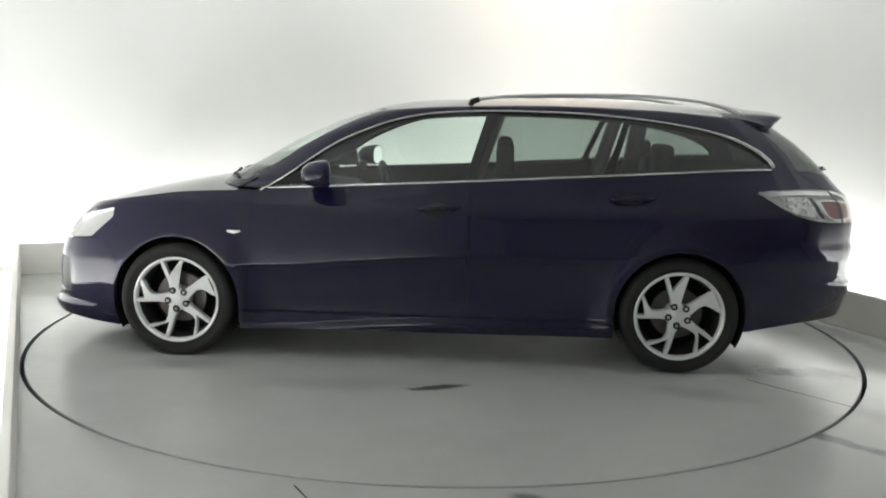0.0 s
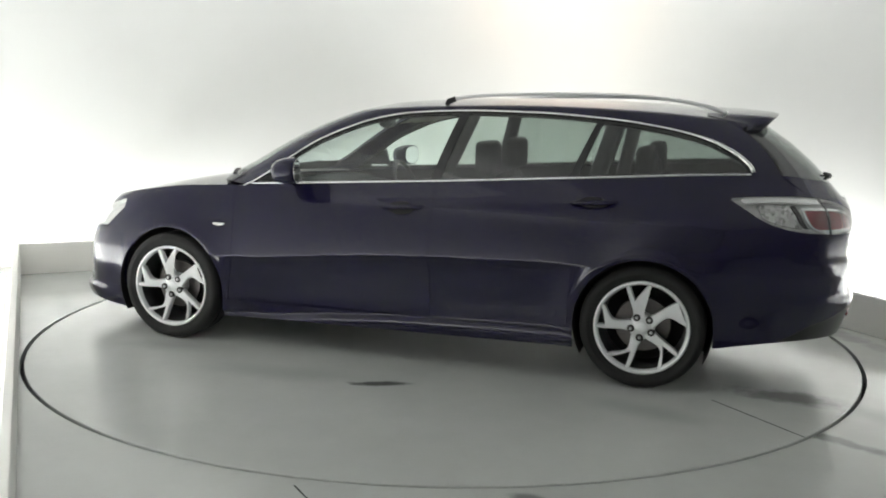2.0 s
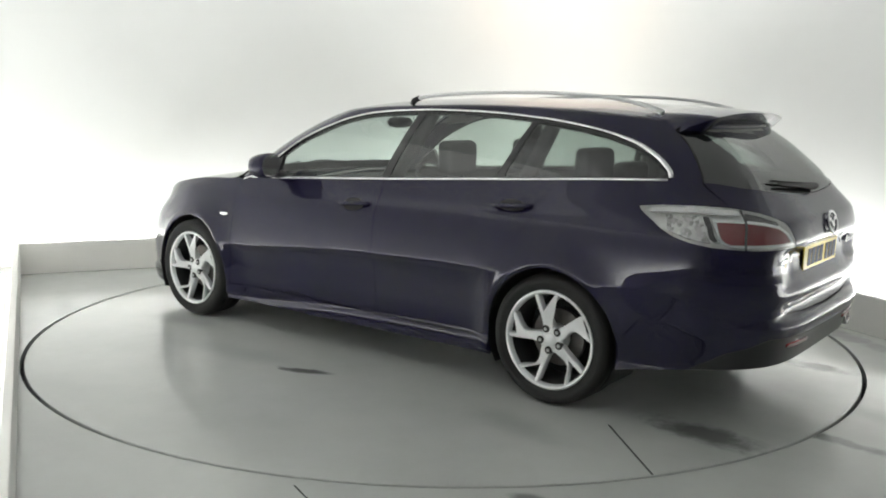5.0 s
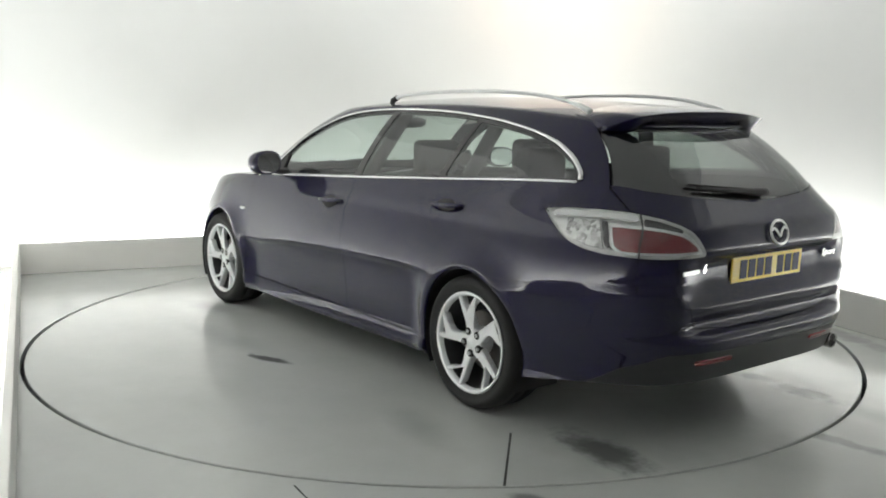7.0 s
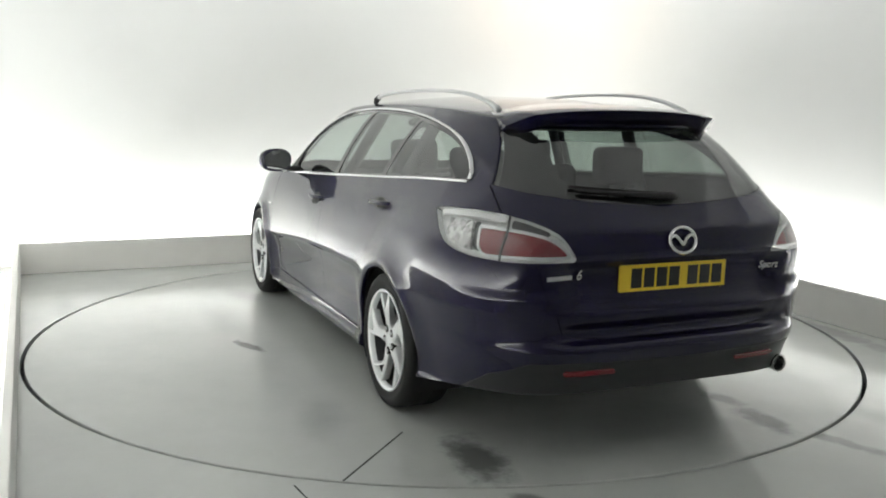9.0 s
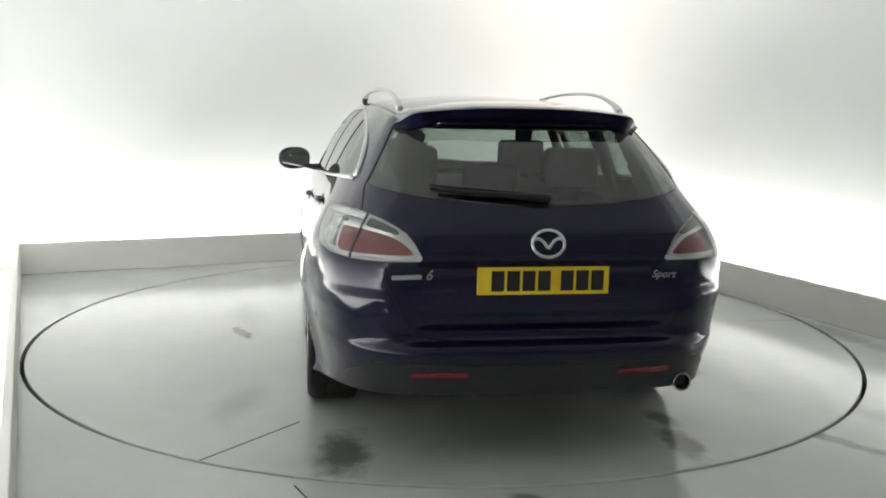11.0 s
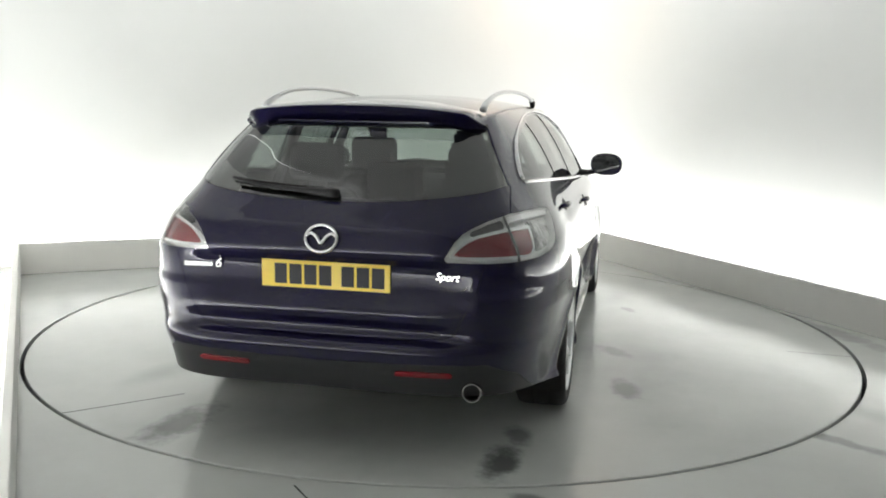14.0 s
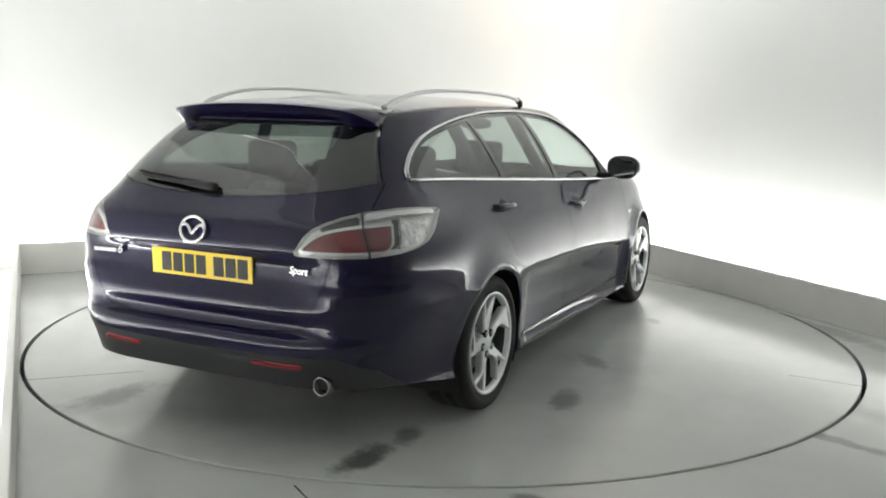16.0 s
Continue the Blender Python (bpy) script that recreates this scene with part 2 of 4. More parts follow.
def sweep(bm, path, radius, n=8, flat=1.0, up=(0, 0, 1), caps=True):
    """A rod along a path; radius may be one number or one per point, flat squeezes it along up."""
    path = [Vector(p) for p in path]
    rows = []
    for i, p in enumerate(path):
        d = (path[min(i + 1, len(path) - 1)] - path[max(i - 1, 0)]).normalized()
        a = d.cross(Vector(up)).normalized()
        b = a.cross(d).normalized()
        r = radius[i] if isinstance(radius, (list, tuple)) else radius
        rows.append([p + a * r * math.cos(2 * math.pi * k / n) + b * r * flat * math.sin(2 * math.pi * k / n) for k in range(n)])
    vs = grid_faces(bm, rows, closed=True)
    if caps:
        bm.faces.new(vs[0])
        bm.faces.new(list(reversed(vs[-1])))
    bmesh.ops.recalc_face_normals(bm, faces=bm.faces)
    return bm


def curve_points(keys, n, closed=False):
    """Points on a smooth curve through the keys."""
    ks = [Vector(k) for k in keys]
    out = []
    m = len(ks) - 1
    for i in range(n):
        u = i / (n - 1) * m
        j = min(int(u), m - 1)
        f = u - j
        p0, p1, p2, p3 = ks[max(j - 1, 0)], ks[j], ks[j + 1], ks[min(j + 2, m)]
        out.append(0.5 * ((2 * p1) + (p2 - p0) * f + (2 * p0 - 5 * p1 + 4 * p2 - p3) * f * f + (3 * p1 - p0 - 3 * p2 + p3) * f ** 3))
    return out


# ---- the room ----
def structure(ob, label="", category="wall"):
    return tagged(ob, label, category, kind="structure")


def build_room():
    # floor: one sheet with a round hole for the turntable
    bm = bmesh.new()
    n = 192
    rows = []
    u0, u1, v0, v1 = U_LEFT - TROUGH - 0.1, U_RIGHT + TROUGH + 0.1, V_FRONT - 0.1, V_BACK + TROUGH + 0.1
    for k in (0, 0, 0.06, 0.3, 0.65, 1.0):
        ring = []
        for i in range(n):
            w = 2 * math.pi * i / n
            c, s = math.cos(w), math.sin(w)
            r = 2.461
            t = min((u1 if c > 0 else u0) / c if abs(c) > 1e-6 else 1e9, (v1 if s > 0 else v0) / s if abs(s) > 1e-6 else 1e9)
            q = r + (t - r) * k
            ring.append((q * c, q * s, -0.05 if not rows else 0.0))
        rows.append(ring)
    grid_faces(bm, rows, closed=True)
    f = structure(part("floor", bm, FLOOR, m=ROOM), "grey painted studio floor, scuffed and glossy, with dark marks", "floor")
    bm = bmesh.new()
    sweep(bm, [(-0.54, -2.462, 0.0), (-0.44, -2.63, 0.0), (0.2, -3.72, 0.0)], 0.0035, 4, 0.3)
    part("joint", bm, SEAMM, f, m=ROOM.inverted())
    # pit below the turntable
    bm = bmesh.new()
    lathe(bm, [(2.6, -0.06), (0.0, -0.06)], 64, "z")
    structure(part("turntable_pit", bm, DARK), "dark pit below the turntable", "floor")

    # tall curved wall behind the trough, one sweep with rounded corners
    ul, ur, vb, vf = U_LEFT - TROUGH, U_RIGHT + TROUGH, V_BACK + TROUGH, V_FRONT
    path = [(ul, vf)]
    rl, rr = 0.55, 0.8
    path += [(ul + rl - rl * math.cos(a), vb - rl + rl * math.sin(a)) for a in np.linspace(0, math.pi / 2, 16)]
    path += [(ur - rr + rr * math.sin(a), vb - rr + rr * math.cos(a)) for a in np.linspace(0, math.pi / 2, 20)]
    path += [(ur, vf)]
    bm = bmesh.new()
    zs = [-0.05, 0.3, 1.0, 2.0, CEIL]
    rows = [[(u, v, z) for u, v in path] for z in zs]
    rows_out = []
    for z in (-0.05, CEIL):
        ring = []
        for i, (u, v) in enumerate(path):
            a, b = path[max(i - 1, 0)], path[min(i + 1, len(path) - 1)]
            d = Vector((b[0] - a[0], b[1] - a[1])).normalized()
            ring.append((u - d.y * 0.12, v + d.x * 0.12, z))
        rows_out.append(ring)
    grid_faces(bm, rows + [rows_out[1], rows_out[0], rows[0]])
    bmesh.ops.remove_doubles(bm, verts=bm.verts, dist=0.0005)
    bmesh.ops.recalc_face_normals(bm, faces=bm.faces)
    for fc in bm.faces:
        fc.smooth = True
    w = structure(part("wall_back", bm, WALL, m=ROOM), "tall smooth white studio wall with rounded corners, lit from below")
    mod = w.modifiers.new("edges", "EDGE_SPLIT")
    mod.split_angle = radians(40)
    # unseen wall added behind the camera; its grey keeps the car's reflections dim
    bm = bmesh.new()
    box(bm, ul - 0.12, ur + 0.12, vf - 0.12, vf, -0.05, CEIL)
    structure(part("added_wall_front", bm, ADDEDWALL, m=ROOM), "plain grey wall opposite the car")
    bm = bmesh.new()
    box(bm, ul - 0.12, ur + 0.12, vf - 0.12, vb + 0.12, CEIL, CEIL + 0.1)
    structure(part("ceiling", bm, CEILM, m=ROOM), "plain grey studio ceiling", "ceiling")
    # low walls in front of the trough
    lab = "off-white low wall board hiding the trough lights"
    bm = bmesh.new()
    box(bm, U_LEFT - 0.04, U_RIGHT + 0.04, V_BACK, V_BACK + 0.04, 0.0, 0.25, 0.006)
    structure(part("low_wall_back", bm, UPSTAND, m=ROOM), lab)
    bm = bmesh.new()
    box(bm, U_LEFT - 0.04, U_LEFT, V_FRONT, V_BACK - 0.002, 0.0, 0.25, 0.006)
    structure(part("low_wall_left", bm, UPSTAND, m=ROOM @ pose(U_LEFT, V_BACK, 0, 0, 0, 0.42) @ pose(-U_LEFT, -V_BACK, 0)), lab)
    bm = bmesh.new()
    box(bm, U_RIGHT, U_RIGHT + 0.04, V_FRONT, V_BACK - 0.002, 0.0, 0.25, 0.006)
    structure(part("low_wall_right", bm, UPSTAND, m=ROOM), lab)
    # fluorescent battens lying in the trough
    spots = [(u, V_BACK + 0.12, 0) for u in (-1.6, 0.0, 1.6)]
    spots += [(U_RIGHT + 0.12, v, 90) for v in (1.6, 0.0, -1.6, -3.2)] + [(U_LEFT - 0.12, v, 90) for v in (1.6, 0.0, -1.6, -3.2)]
    batten = None
    for u, v, a in spots:
        m = ROOM @ pose(u, v, 0, 0, 0, a)
        if batten is None:
            batten = tagged(new("fluorescent_batten"), "white fluorescent batten lying in the trough", "lamp", "trough battens")
            bm = bmesh.new()
            box(bm, -0.75, 0.75, -0.03, 0.03, 0.0, 0.045, 0.006)
            part("body", bm, UPSTAND, batten)
            bm = bmesh.new()
            lathe(bm, [(0.0, -0.73), (0.013, -0.73), (0.013, 0.73), (0.0, 0.73)], 12, "x")
            part("tube", bm, TUBE, batten, "lit white tube", True, pose(0, 0, 0.066))
            batten.matrix_basis = m
        else:
            copy_thing(batten, m)

def build_turntable():
    t = tagged(new("turntable"), "round grey floor-level turntable with scuffs and tyre marks", "turntable")
    bm = bmesh.new()
    lathe(bm, [(0.0, 0.0), (0.8, 0.0), (1.6, 0.0), (2.2, 0.0), (2.436, 0.0), (2.440, -0.004), (2.440, -0.05)], 192, "z")
    bmesh.ops.remove_doubles(bm, verts=bm.verts, dist=1e-5)
    bmesh.ops.recalc_face_normals(bm, faces=bm.faces)
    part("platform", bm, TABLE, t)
    for deg, r0, slope, wide in ((147.6, 1.90, 3.5, 0.005), (-90.6, 2.08, 0.5, 0.003)):
        a, b = radians(deg), radians(deg + slope)
        bm = bmesh.new()
        sweep(bm, [(2.440 * math.cos(a), 2.440 * math.sin(a), 0), (r0 * math.cos(b), r0 * math.sin(b), 0)], wide, 4, 0.15)
        part("joint", bm, JOINT, t, "dark plate joint")
    return t


# ---- the car: its surface as two stacks of plan outlines, x forward, y to its left, z up from the ground ----
def spline(pairs):
    """A smooth curve without overshoot through (x, y) pairs."""
    pairs = sorted(pairs)
    xs, ys = np.array([p[0] for p in pairs], float), np.array([p[1] for p in pairs], float)
    h = np.diff(xs)
    d = np.diff(ys) / h
    m = np.zeros(len(xs))
    m[0], m[-1] = d[0], d[-1]
    for i in range(1, len(xs) - 1):
        if d[i - 1] * d[i] > 0:
            a, b = 2 * h[i] + h[i - 1], h[i] + 2 * h[i - 1]
            m[i] = (a + b) / (a / d[i - 1] + b / d[i])

    def f(x):
        x = np.clip(x, xs[0], xs[-1])
        i = np.clip(np.searchsorted(xs, x) - 1, 0, len(h) - 1)
        t = (x - xs[i]) / h[i]
        return ((1 + 2 * t) * (1 - t) ** 2 * ys[i] + t * (1 - t) ** 2 * h[i] * m[i] + t * t * (3 - 2 * t) * ys[i + 1] + t * t * (t - 1) * h[i] * m[i + 1])
    return f


def smooth(a, b, x):
    t = np.clip((x - a) / (b - a), 0, 1)
    return t * t * (3 - 2 * t)


HUB_X, HUB_Z, HUB_Y = 1.3625, 0.318, 0.885
flank_low = spline([(0.13, 0.815), (0.17, 0.858), (0.20, 0.870), (0.23, 0.868), (0.262, 0.859), (0.30, 0.860), (0.40, 0.872), (0.50, 0.883), (0.60, 0.8965)])
flank_high = spline([(0.60, 0.8965), (0.63, 0.8930), (0.66, 0.8890), (0.70, 0.8830),
                (0.78, 0.868), (0.85, 0.848), (0.91, 0.817), (0.97, 0.793), (1.03, 0.769), (1.09, 0.744), (1.15, 0.716), (1.20, 0.690), (1.25, 0.661),
                (1.30, 0.628), (1.34, 0.597), (1.37, 0.568), (1.41, 0.525)])


def width(z):
    return np.where(z < 0.60, flank_low(z), flank_high(z))


crease = spline([(-2.5, 0.62), (-0.8, 0.615), (-0.1, 0.60), (0.3, 0.575), (0.9, 0.53), (1.5, 0.53), (2.4, 0.50)])
nose = spline([(0.13, 2.20), (0.17, 2.29), (0.22, 2.31), (0.27, 2.275), (0.4, 2.268), (0.5, 2.25), (0.6, 2.215), (0.68, 2.165), (0.74, 2.10), (0.85, 2.0), (1.0, 1.5)])
tail = spline([(0.17, -2.262), (0.25, -2.312), (0.31, -2.337), (0.4, -2.364), (0.455, -2.384), (0.476, -2.386), (0.512, -2.368), (0.53, -2.361), (0.6, -2.354), (0.7, -2.357), (0.8, -2.360), (0.86, -2.350), (0.925, -2.336), (0.942, -2.327), (0.962, -2.310), (1.0, -2.276), (1.06, -2.226), (1.12, -2.175), (1.2, -2.088), (1.24, -2.04), (1.32, -1.925), (1.37, -1.85), (1.41, -1.76)])
recess = spline([(0.40, 0), (0.503, 0), (0.516, 0.028), (0.545, 0.034), (0.598, 0.007), (0.614, 0.006), (0.66, 0.028), (0.72, 0.053), (0.77, 0.057), (0.79, 0.050), (0.81, 0.032), (0.828, 0.012), (0.845, 0.003), (0.86, 0.0), (1.0, 0)])
under = spline([(2.4, 0.19), (2.0, 0.165), (1.7, 0.15), (1.0, 0.17), (-1.0, 0.18), (-1.7, 0.24), (-2.1, 0.29), (-2.4, 0.31)])
shoulder = spline([(2.36, 0.64), (2.25, 0.675), (2.1, 0.73), (1.9, 0.792), (1.6, 0.858), (1.3, 0.902), (1.0, 0.920), (0.87, 0.930), (-0.29, 0.996), (-1.0, 1.04), (-1.83, 1.086), (-2.1, 1.09)])
screen = spline([(0.90, 1.32), (0.955, 1.25), (1.05, 1.07), (1.2, 0.80), (1.33, 0.50), (1.38, 0.34), (1.41, 0.24)])
rail = spline([(0.5, 1.335), (0.33, 1.36), (0.2, 1.37), (-0.1, 1.388), (-0.68, 1.402), (-1.24, 1.388), (-1.6, 1.362), (-1.85, 1.338), (-2.0, 1.325)])
crown = spline([(0.40, 1.385), (0.15, 1.418), (-0.1, 1.436), (-0.68, 1.452), (-1.24, 1.440), (-1.7, 1.405), (-1.9, 1.36)])
undercut = spline([(0.13, 0.004), (0.20, 0.011), (0.25, 0.013), (0.30, 0.016), (0.38, 0.023), (0.48, 0.024), (0.56, 0.016), (0.598, 0.0), (0.7, 0.0)])
X_FRONT, X_MID = 0.3, -0.3


def half_width(x, z):
    k = 1 - smooth(0.66, 0.95, z)
    w = width(z - (crease(x) - 0.60) * k)
    w = w + 0.062 * smooth(-1.1, -2.05, x) * np.exp(-((z - 0.895) / np.where(z < 0.895, 0.30, 0.125)) ** 2)
    w = w - undercut(z - (crease(x) - 0.60) * k) * smooth(-1.05, -0.85, x) * smooth(1.02, 0.85, x)
    for hx in (HUB_X, -HUB_X):
        d = np.hypot(x - hx, np.maximum(z - HUB_Z, -0.02))
        w = w + 0.018 * np.exp(-((d - 0.36) / 0.08) ** 2) * (z > 0.2) + 0.006 * np.exp(-((d - 0.365) / 0.022) ** 2)
    return w


def corner_step(x, y, z):
    """How far the bumper's corner stands out below the tail lamp, with a sloping facet on top."""
    return 0.011 * np.clip((0.712 - z) / 0.030, 0, 1) * smooth(0.47, 0.545, z) * smooth(0.50, 0.62, y) * smooth(-1.98, -2.2, x)


def ellipse(n, p, q):
    """Evenly spread (along, across) pairs on a rounded corner curve, from the flank to the end."""
    a = np.linspace(0, math.pi / 2, 4000)
    A, B = np.sin(a) ** (2 / p), np.cos(a) ** (2 / q)
    s = np.concatenate([[0], np.cumsum(np.hypot(np.diff(A) * 2.0, np.diff(B) * 0.9))])
    t = np.linspace(0, s[-1], n)
    return np.interp(t, s, A), np.interp(t, s, B)


def lower_grid(rows, nf=120, ns=30, nr=130):
    af, bf = ellipse(nf, 5.0, 3.2)
    ar, br = ellipse(nr, 5.4, 5.4)
    out = []
    for v in rows:
        A = np.concatenate([af[::-1], np.zeros(ns), ar])
        B = np.concatenate([bf[::-1], np.ones(ns), br])
        kind = np.concatenate([np.ones(nf), np.zeros(ns), -np.ones(nr)])
        mid = np.concatenate([np.zeros(nf), np.linspace(X_FRONT, X_MID, ns + 2)[1:-1], np.zeros(nr)])
        x = np.where(kind > 0, X_FRONT + (2.26 - X_FRONT) * A, np.where(kind < 0, X_MID - 2.06 * A, mid))
        y = 0.86 * B
        for _ in range(6):
            hi = shoulder(x)
            hi = np.where(kind < 0, hi + (1.02 + 0.066 * np.clip(np.abs(y) / 0.68, 0, 1) ** 2 - hi) * smooth(-1.95, -2.15, x), hi)
            z = under(x) + (hi - under(x)) * v
            x = np.where(kind > 0, X_FRONT + (nose(z) - X_FRONT) * A, np.where(kind < 0, X_MID + (tail(z) - X_MID) * A, mid))
            y = half_width(x, z) * B
        x = x + np.where(x < -1.9, recess(z) * (1 - smooth(0.40, 0.66, np.abs(y))) - corner_step(x, np.abs(y), z), 0)
        out.append(np.stack([x, y, z], 1))
    return np.array(out)


def upper_grid(rows, nf=130, nr=120):
    af, bf = ellipse(nf, 8.0, 2.5)
    ar, br = ellipse(nr, 5.4, 5.4)
    A = np.concatenate([af[::-1], ar[1:]])
    B = np.concatenate([bf[::-1], br[1:]])
    front = np.arange(len(A)) < nf
    out = []
    for v in rows:
        x = np.where(front, X_MID + (1.0 - X_MID) * A, X_MID - 1.9 * A)
        y = 0.7 * B
        for _ in range(8):
            lo = shoulder(x)
            lo = np.where(front, np.where(x > 0.8, 0.934 + 0.02 * (1 - np.clip(np.abs(y) / 0.75, 0, 1) ** 2), lo),
                          lo + (1.02 + 0.066 * np.clip(np.abs(y) / 0.68, 0, 1) ** 2 - lo) * smooth(-1.95, -2.15, x))
            z = lo + (rail(x) - lo) * v
            x = np.where(front, X_MID + (screen(z) - X_MID) * A, X_MID + (tail(z) - X_MID) * A)
            y = half_width(x, z) * B
        out.append(np.stack([x, y, z], 1))
    edge = out[-1]
    xs = np.clip(edge[:, 0], -1.72, 0.12)
    for k in np.linspace(1, 0, 19)[1:]:
        g = k ** 0.8
        x = xs + (edge[:, 0] - xs) * g
        z = edge[:, 2] + (crown(x) - edge[:, 2]) * (1 - k ** 2.3)
        out.append(np.stack([x, edge[:, 1] * k, z], 1))
    return np.array(out)


def grid_normals(G):
    du = np.gradient(G, axis=1)
    dv = np.gradient(G, axis=0)
    n = np.cross(du, dv)
    ln = np.linalg.norm(n, axis=2, keepdims=True)
    n = n / np.maximum(ln, 1e-9)
    c = n[n.shape[0] // 3, n.shape[1] // 2]
    return n if c[1] > 0 else -n


class Skin:
    """Points, normals and faces that can be cut along curves, each face with the set of regions it lies in."""

    def __init__(self, G, level=True):
        r, c, _ = G.shape
        self.P = G.reshape(-1, 3).copy()
        self.N = grid_normals(G).reshape(-1, 3)
        mid = lower_grid([0.85])[0] if level else G[r // 2]
        way = np.concatenate([[0], np.cumsum(np.linalg.norm(np.diff(mid[:, :2], axis=0), axis=1))])
        self.S = np.tile(way.max() - way, r)     # way round from the middle of the tail
        self.F = [(i * c + j, i * c + j + 1, (i + 1) * c + j + 1, (i + 1) * c + j) for i in range(r - 1) for j in range(c - 1)]
        self.T = [frozenset()] * len(self.F)

    def cut(self, name, phi):
        """Splits the faces along phi = 0 and adds the name to those where phi > 0."""
        ph = phi(self.P[:, 0], np.abs(self.P[:, 1]), self.P[:, 2], self.S)
        ph = np.where(np.abs(ph) < 1e-5, 1e-5, ph)
        n = len(self.P)
        made, F, T = {}, [], []
        newP, newN, newS = [], [], []
        for f, t in zip(self.F, self.T):
            sg = [ph[i] > 0 for i in f]
            if all(sg):
                F.append(f), T.append(t | {name})
                continue
            if not any(sg):
                F.append(f), T.append(t)
                continue
            a, b = [], []
            for k, i in enumerate(f):
                j = f[(k + 1) % len(f)]
                (a if sg[k] else b).append(i)
                if (ph[i] > 0) != (ph[j] > 0):
                    e = (min(i, j), max(i, j))
                    if e not in made:
                        w = ph[e[0]] / (ph[e[0]] - ph[e[1]])
                        made[e] = n + len(newP)
                        newP.append(self.P[e[0]] * (1 - w) + self.P[e[1]] * w)
                        nn = self.N[e[0]] * (1 - w) + self.N[e[1]] * w
                        newN.append(nn / max(np.linalg.norm(nn), 1e-9))
                        newS.append(self.S[e[0]] * (1 - w) + self.S[e[1]] * w)
                    a.append(made[e]), b.append(made[e])
            F.append(tuple(a)), T.append(t | {name})
            F.append(tuple(b)), T.append(t)
        if newP:
            self.P, self.N, self.S = np.vstack([self.P, newP]), np.vstack([self.N, newN]), np.concatenate([self.S, newS])
        self.F, self.T = F, T

    def region(self, name, phi, gap=0.0025):
        self.cut(name + "+", lambda x, y, z, s: phi(x, y, z, s) - gap)
        self.cut(name + "-", lambda x, y, z, s: phi(x, y, z, s) + gap)

    def sort(self, names, rest):
        """Gives each face to the first region that holds it; faces in a gap go to none."""
        got = {n: [] for n in (*names, "gap")}
        for f, t in zip(self.F, self.T):
            for n in names:
                if n + "+" in t:
                    got[n].append(f)
                    break
                if n + "-" in t:
                    got["gap"].append(f)
                    break
            else:
                got.setdefault(rest(self.P[list(f)].mean(0)), []).append(f)
        return got

    def mesh(self, name, faces, material, parent, sides=(1,), inset=0.0, rim=0.012, label=""):
        """One object from faces; sides 1 is the car's left, -1 its right, both joins them. The rim turns the edges inwards."""
        V, NN, FF, sm = [], [], [], []
        for sd in sides:
            ids = sorted({i for f in faces for i in f})
            at = {i: k + len(V) for k, i in enumerate(ids)}
            flip = np.array([1, sd, 1])
            for i in ids:
                V.append((self.P[i] - self.N[i] * inset) * flip)
                NN.append(self.N[i] * flip)
            count = {}
            for f in faces:
                q = [at[i] for i in f]
                q = [a for k, a in enumerate(q) if a != q[k - 1]]
                FF.append(q if sd > 0 else q[::-1]), sm.append(True)
                for k, i in enumerate(f):
                    j = f[(k + 1) % len(f)]
                    count.setdefault((min(i, j), max(i, j)), []).append((i, j))
            if rim:
                low = {}
                for e, us in count.items():
                    if len(us) != 1:
                        continue
                    i, j = us[0]
                    if abs(self.P[i][1]) < 1e-4 and abs(self.P[j][1]) < 1e-4:
                        continue
                    quad = []
                    for a, d in ((j, 0), (i, 0), (i, rim), (j, rim)):
                        if (a, d) not in low:
                            low[a, d] = len(V)
                            V.append((self.P[a] - self.N[a] * (inset + d)) * flip)
                            out = np.cross(self.P[j] - self.P[i], self.N[i])
                            out = out / max(np.linalg.norm(out), 1e-9)
                            NN.append((self.N[a] * 0.3 + out * (0.7 if rim > 0 else -0.7)) * flip)
                        quad.append(low[a, d])
                    FF.append(quad if sd > 0 else quad[::-1]), sm.append(True)
        me = bpy.data.meshes.new(name)
        me.from_pydata([tuple(v) for v in V], [], FF)
        me.materials.append(material)
        me.shade_smooth()
        me.normals_split_custom_set_from_vertices([tuple(n) for n in NN])
        ob = new(name, me)
        ob.parent = parent
        if label:
            tagged(ob, label)
        return ob


def pick(x, *pairs):
    return np.interp(x, [p[0] for p in pairs], [p[1] for p in pairs])


chrome_top = spline([(0.90, 0.925), (0.75, 1.02), (0.64, 1.10), (0.5, 1.19), (0.34, 1.262), (0.19, 1.315), (0.0, 1.352), (-0.21, 1.368), (-0.43, 1.374), (-0.73, 1.370),
                     (-1.1, 1.347), (-1.4, 1.308), (-1.61, 1.258), (-1.74, 1.20), (-1.81, 1.15), (-1.845, 1.105), (-1.85, 1.06)])


def belt(x):
    return shoulder(x) + 0.006


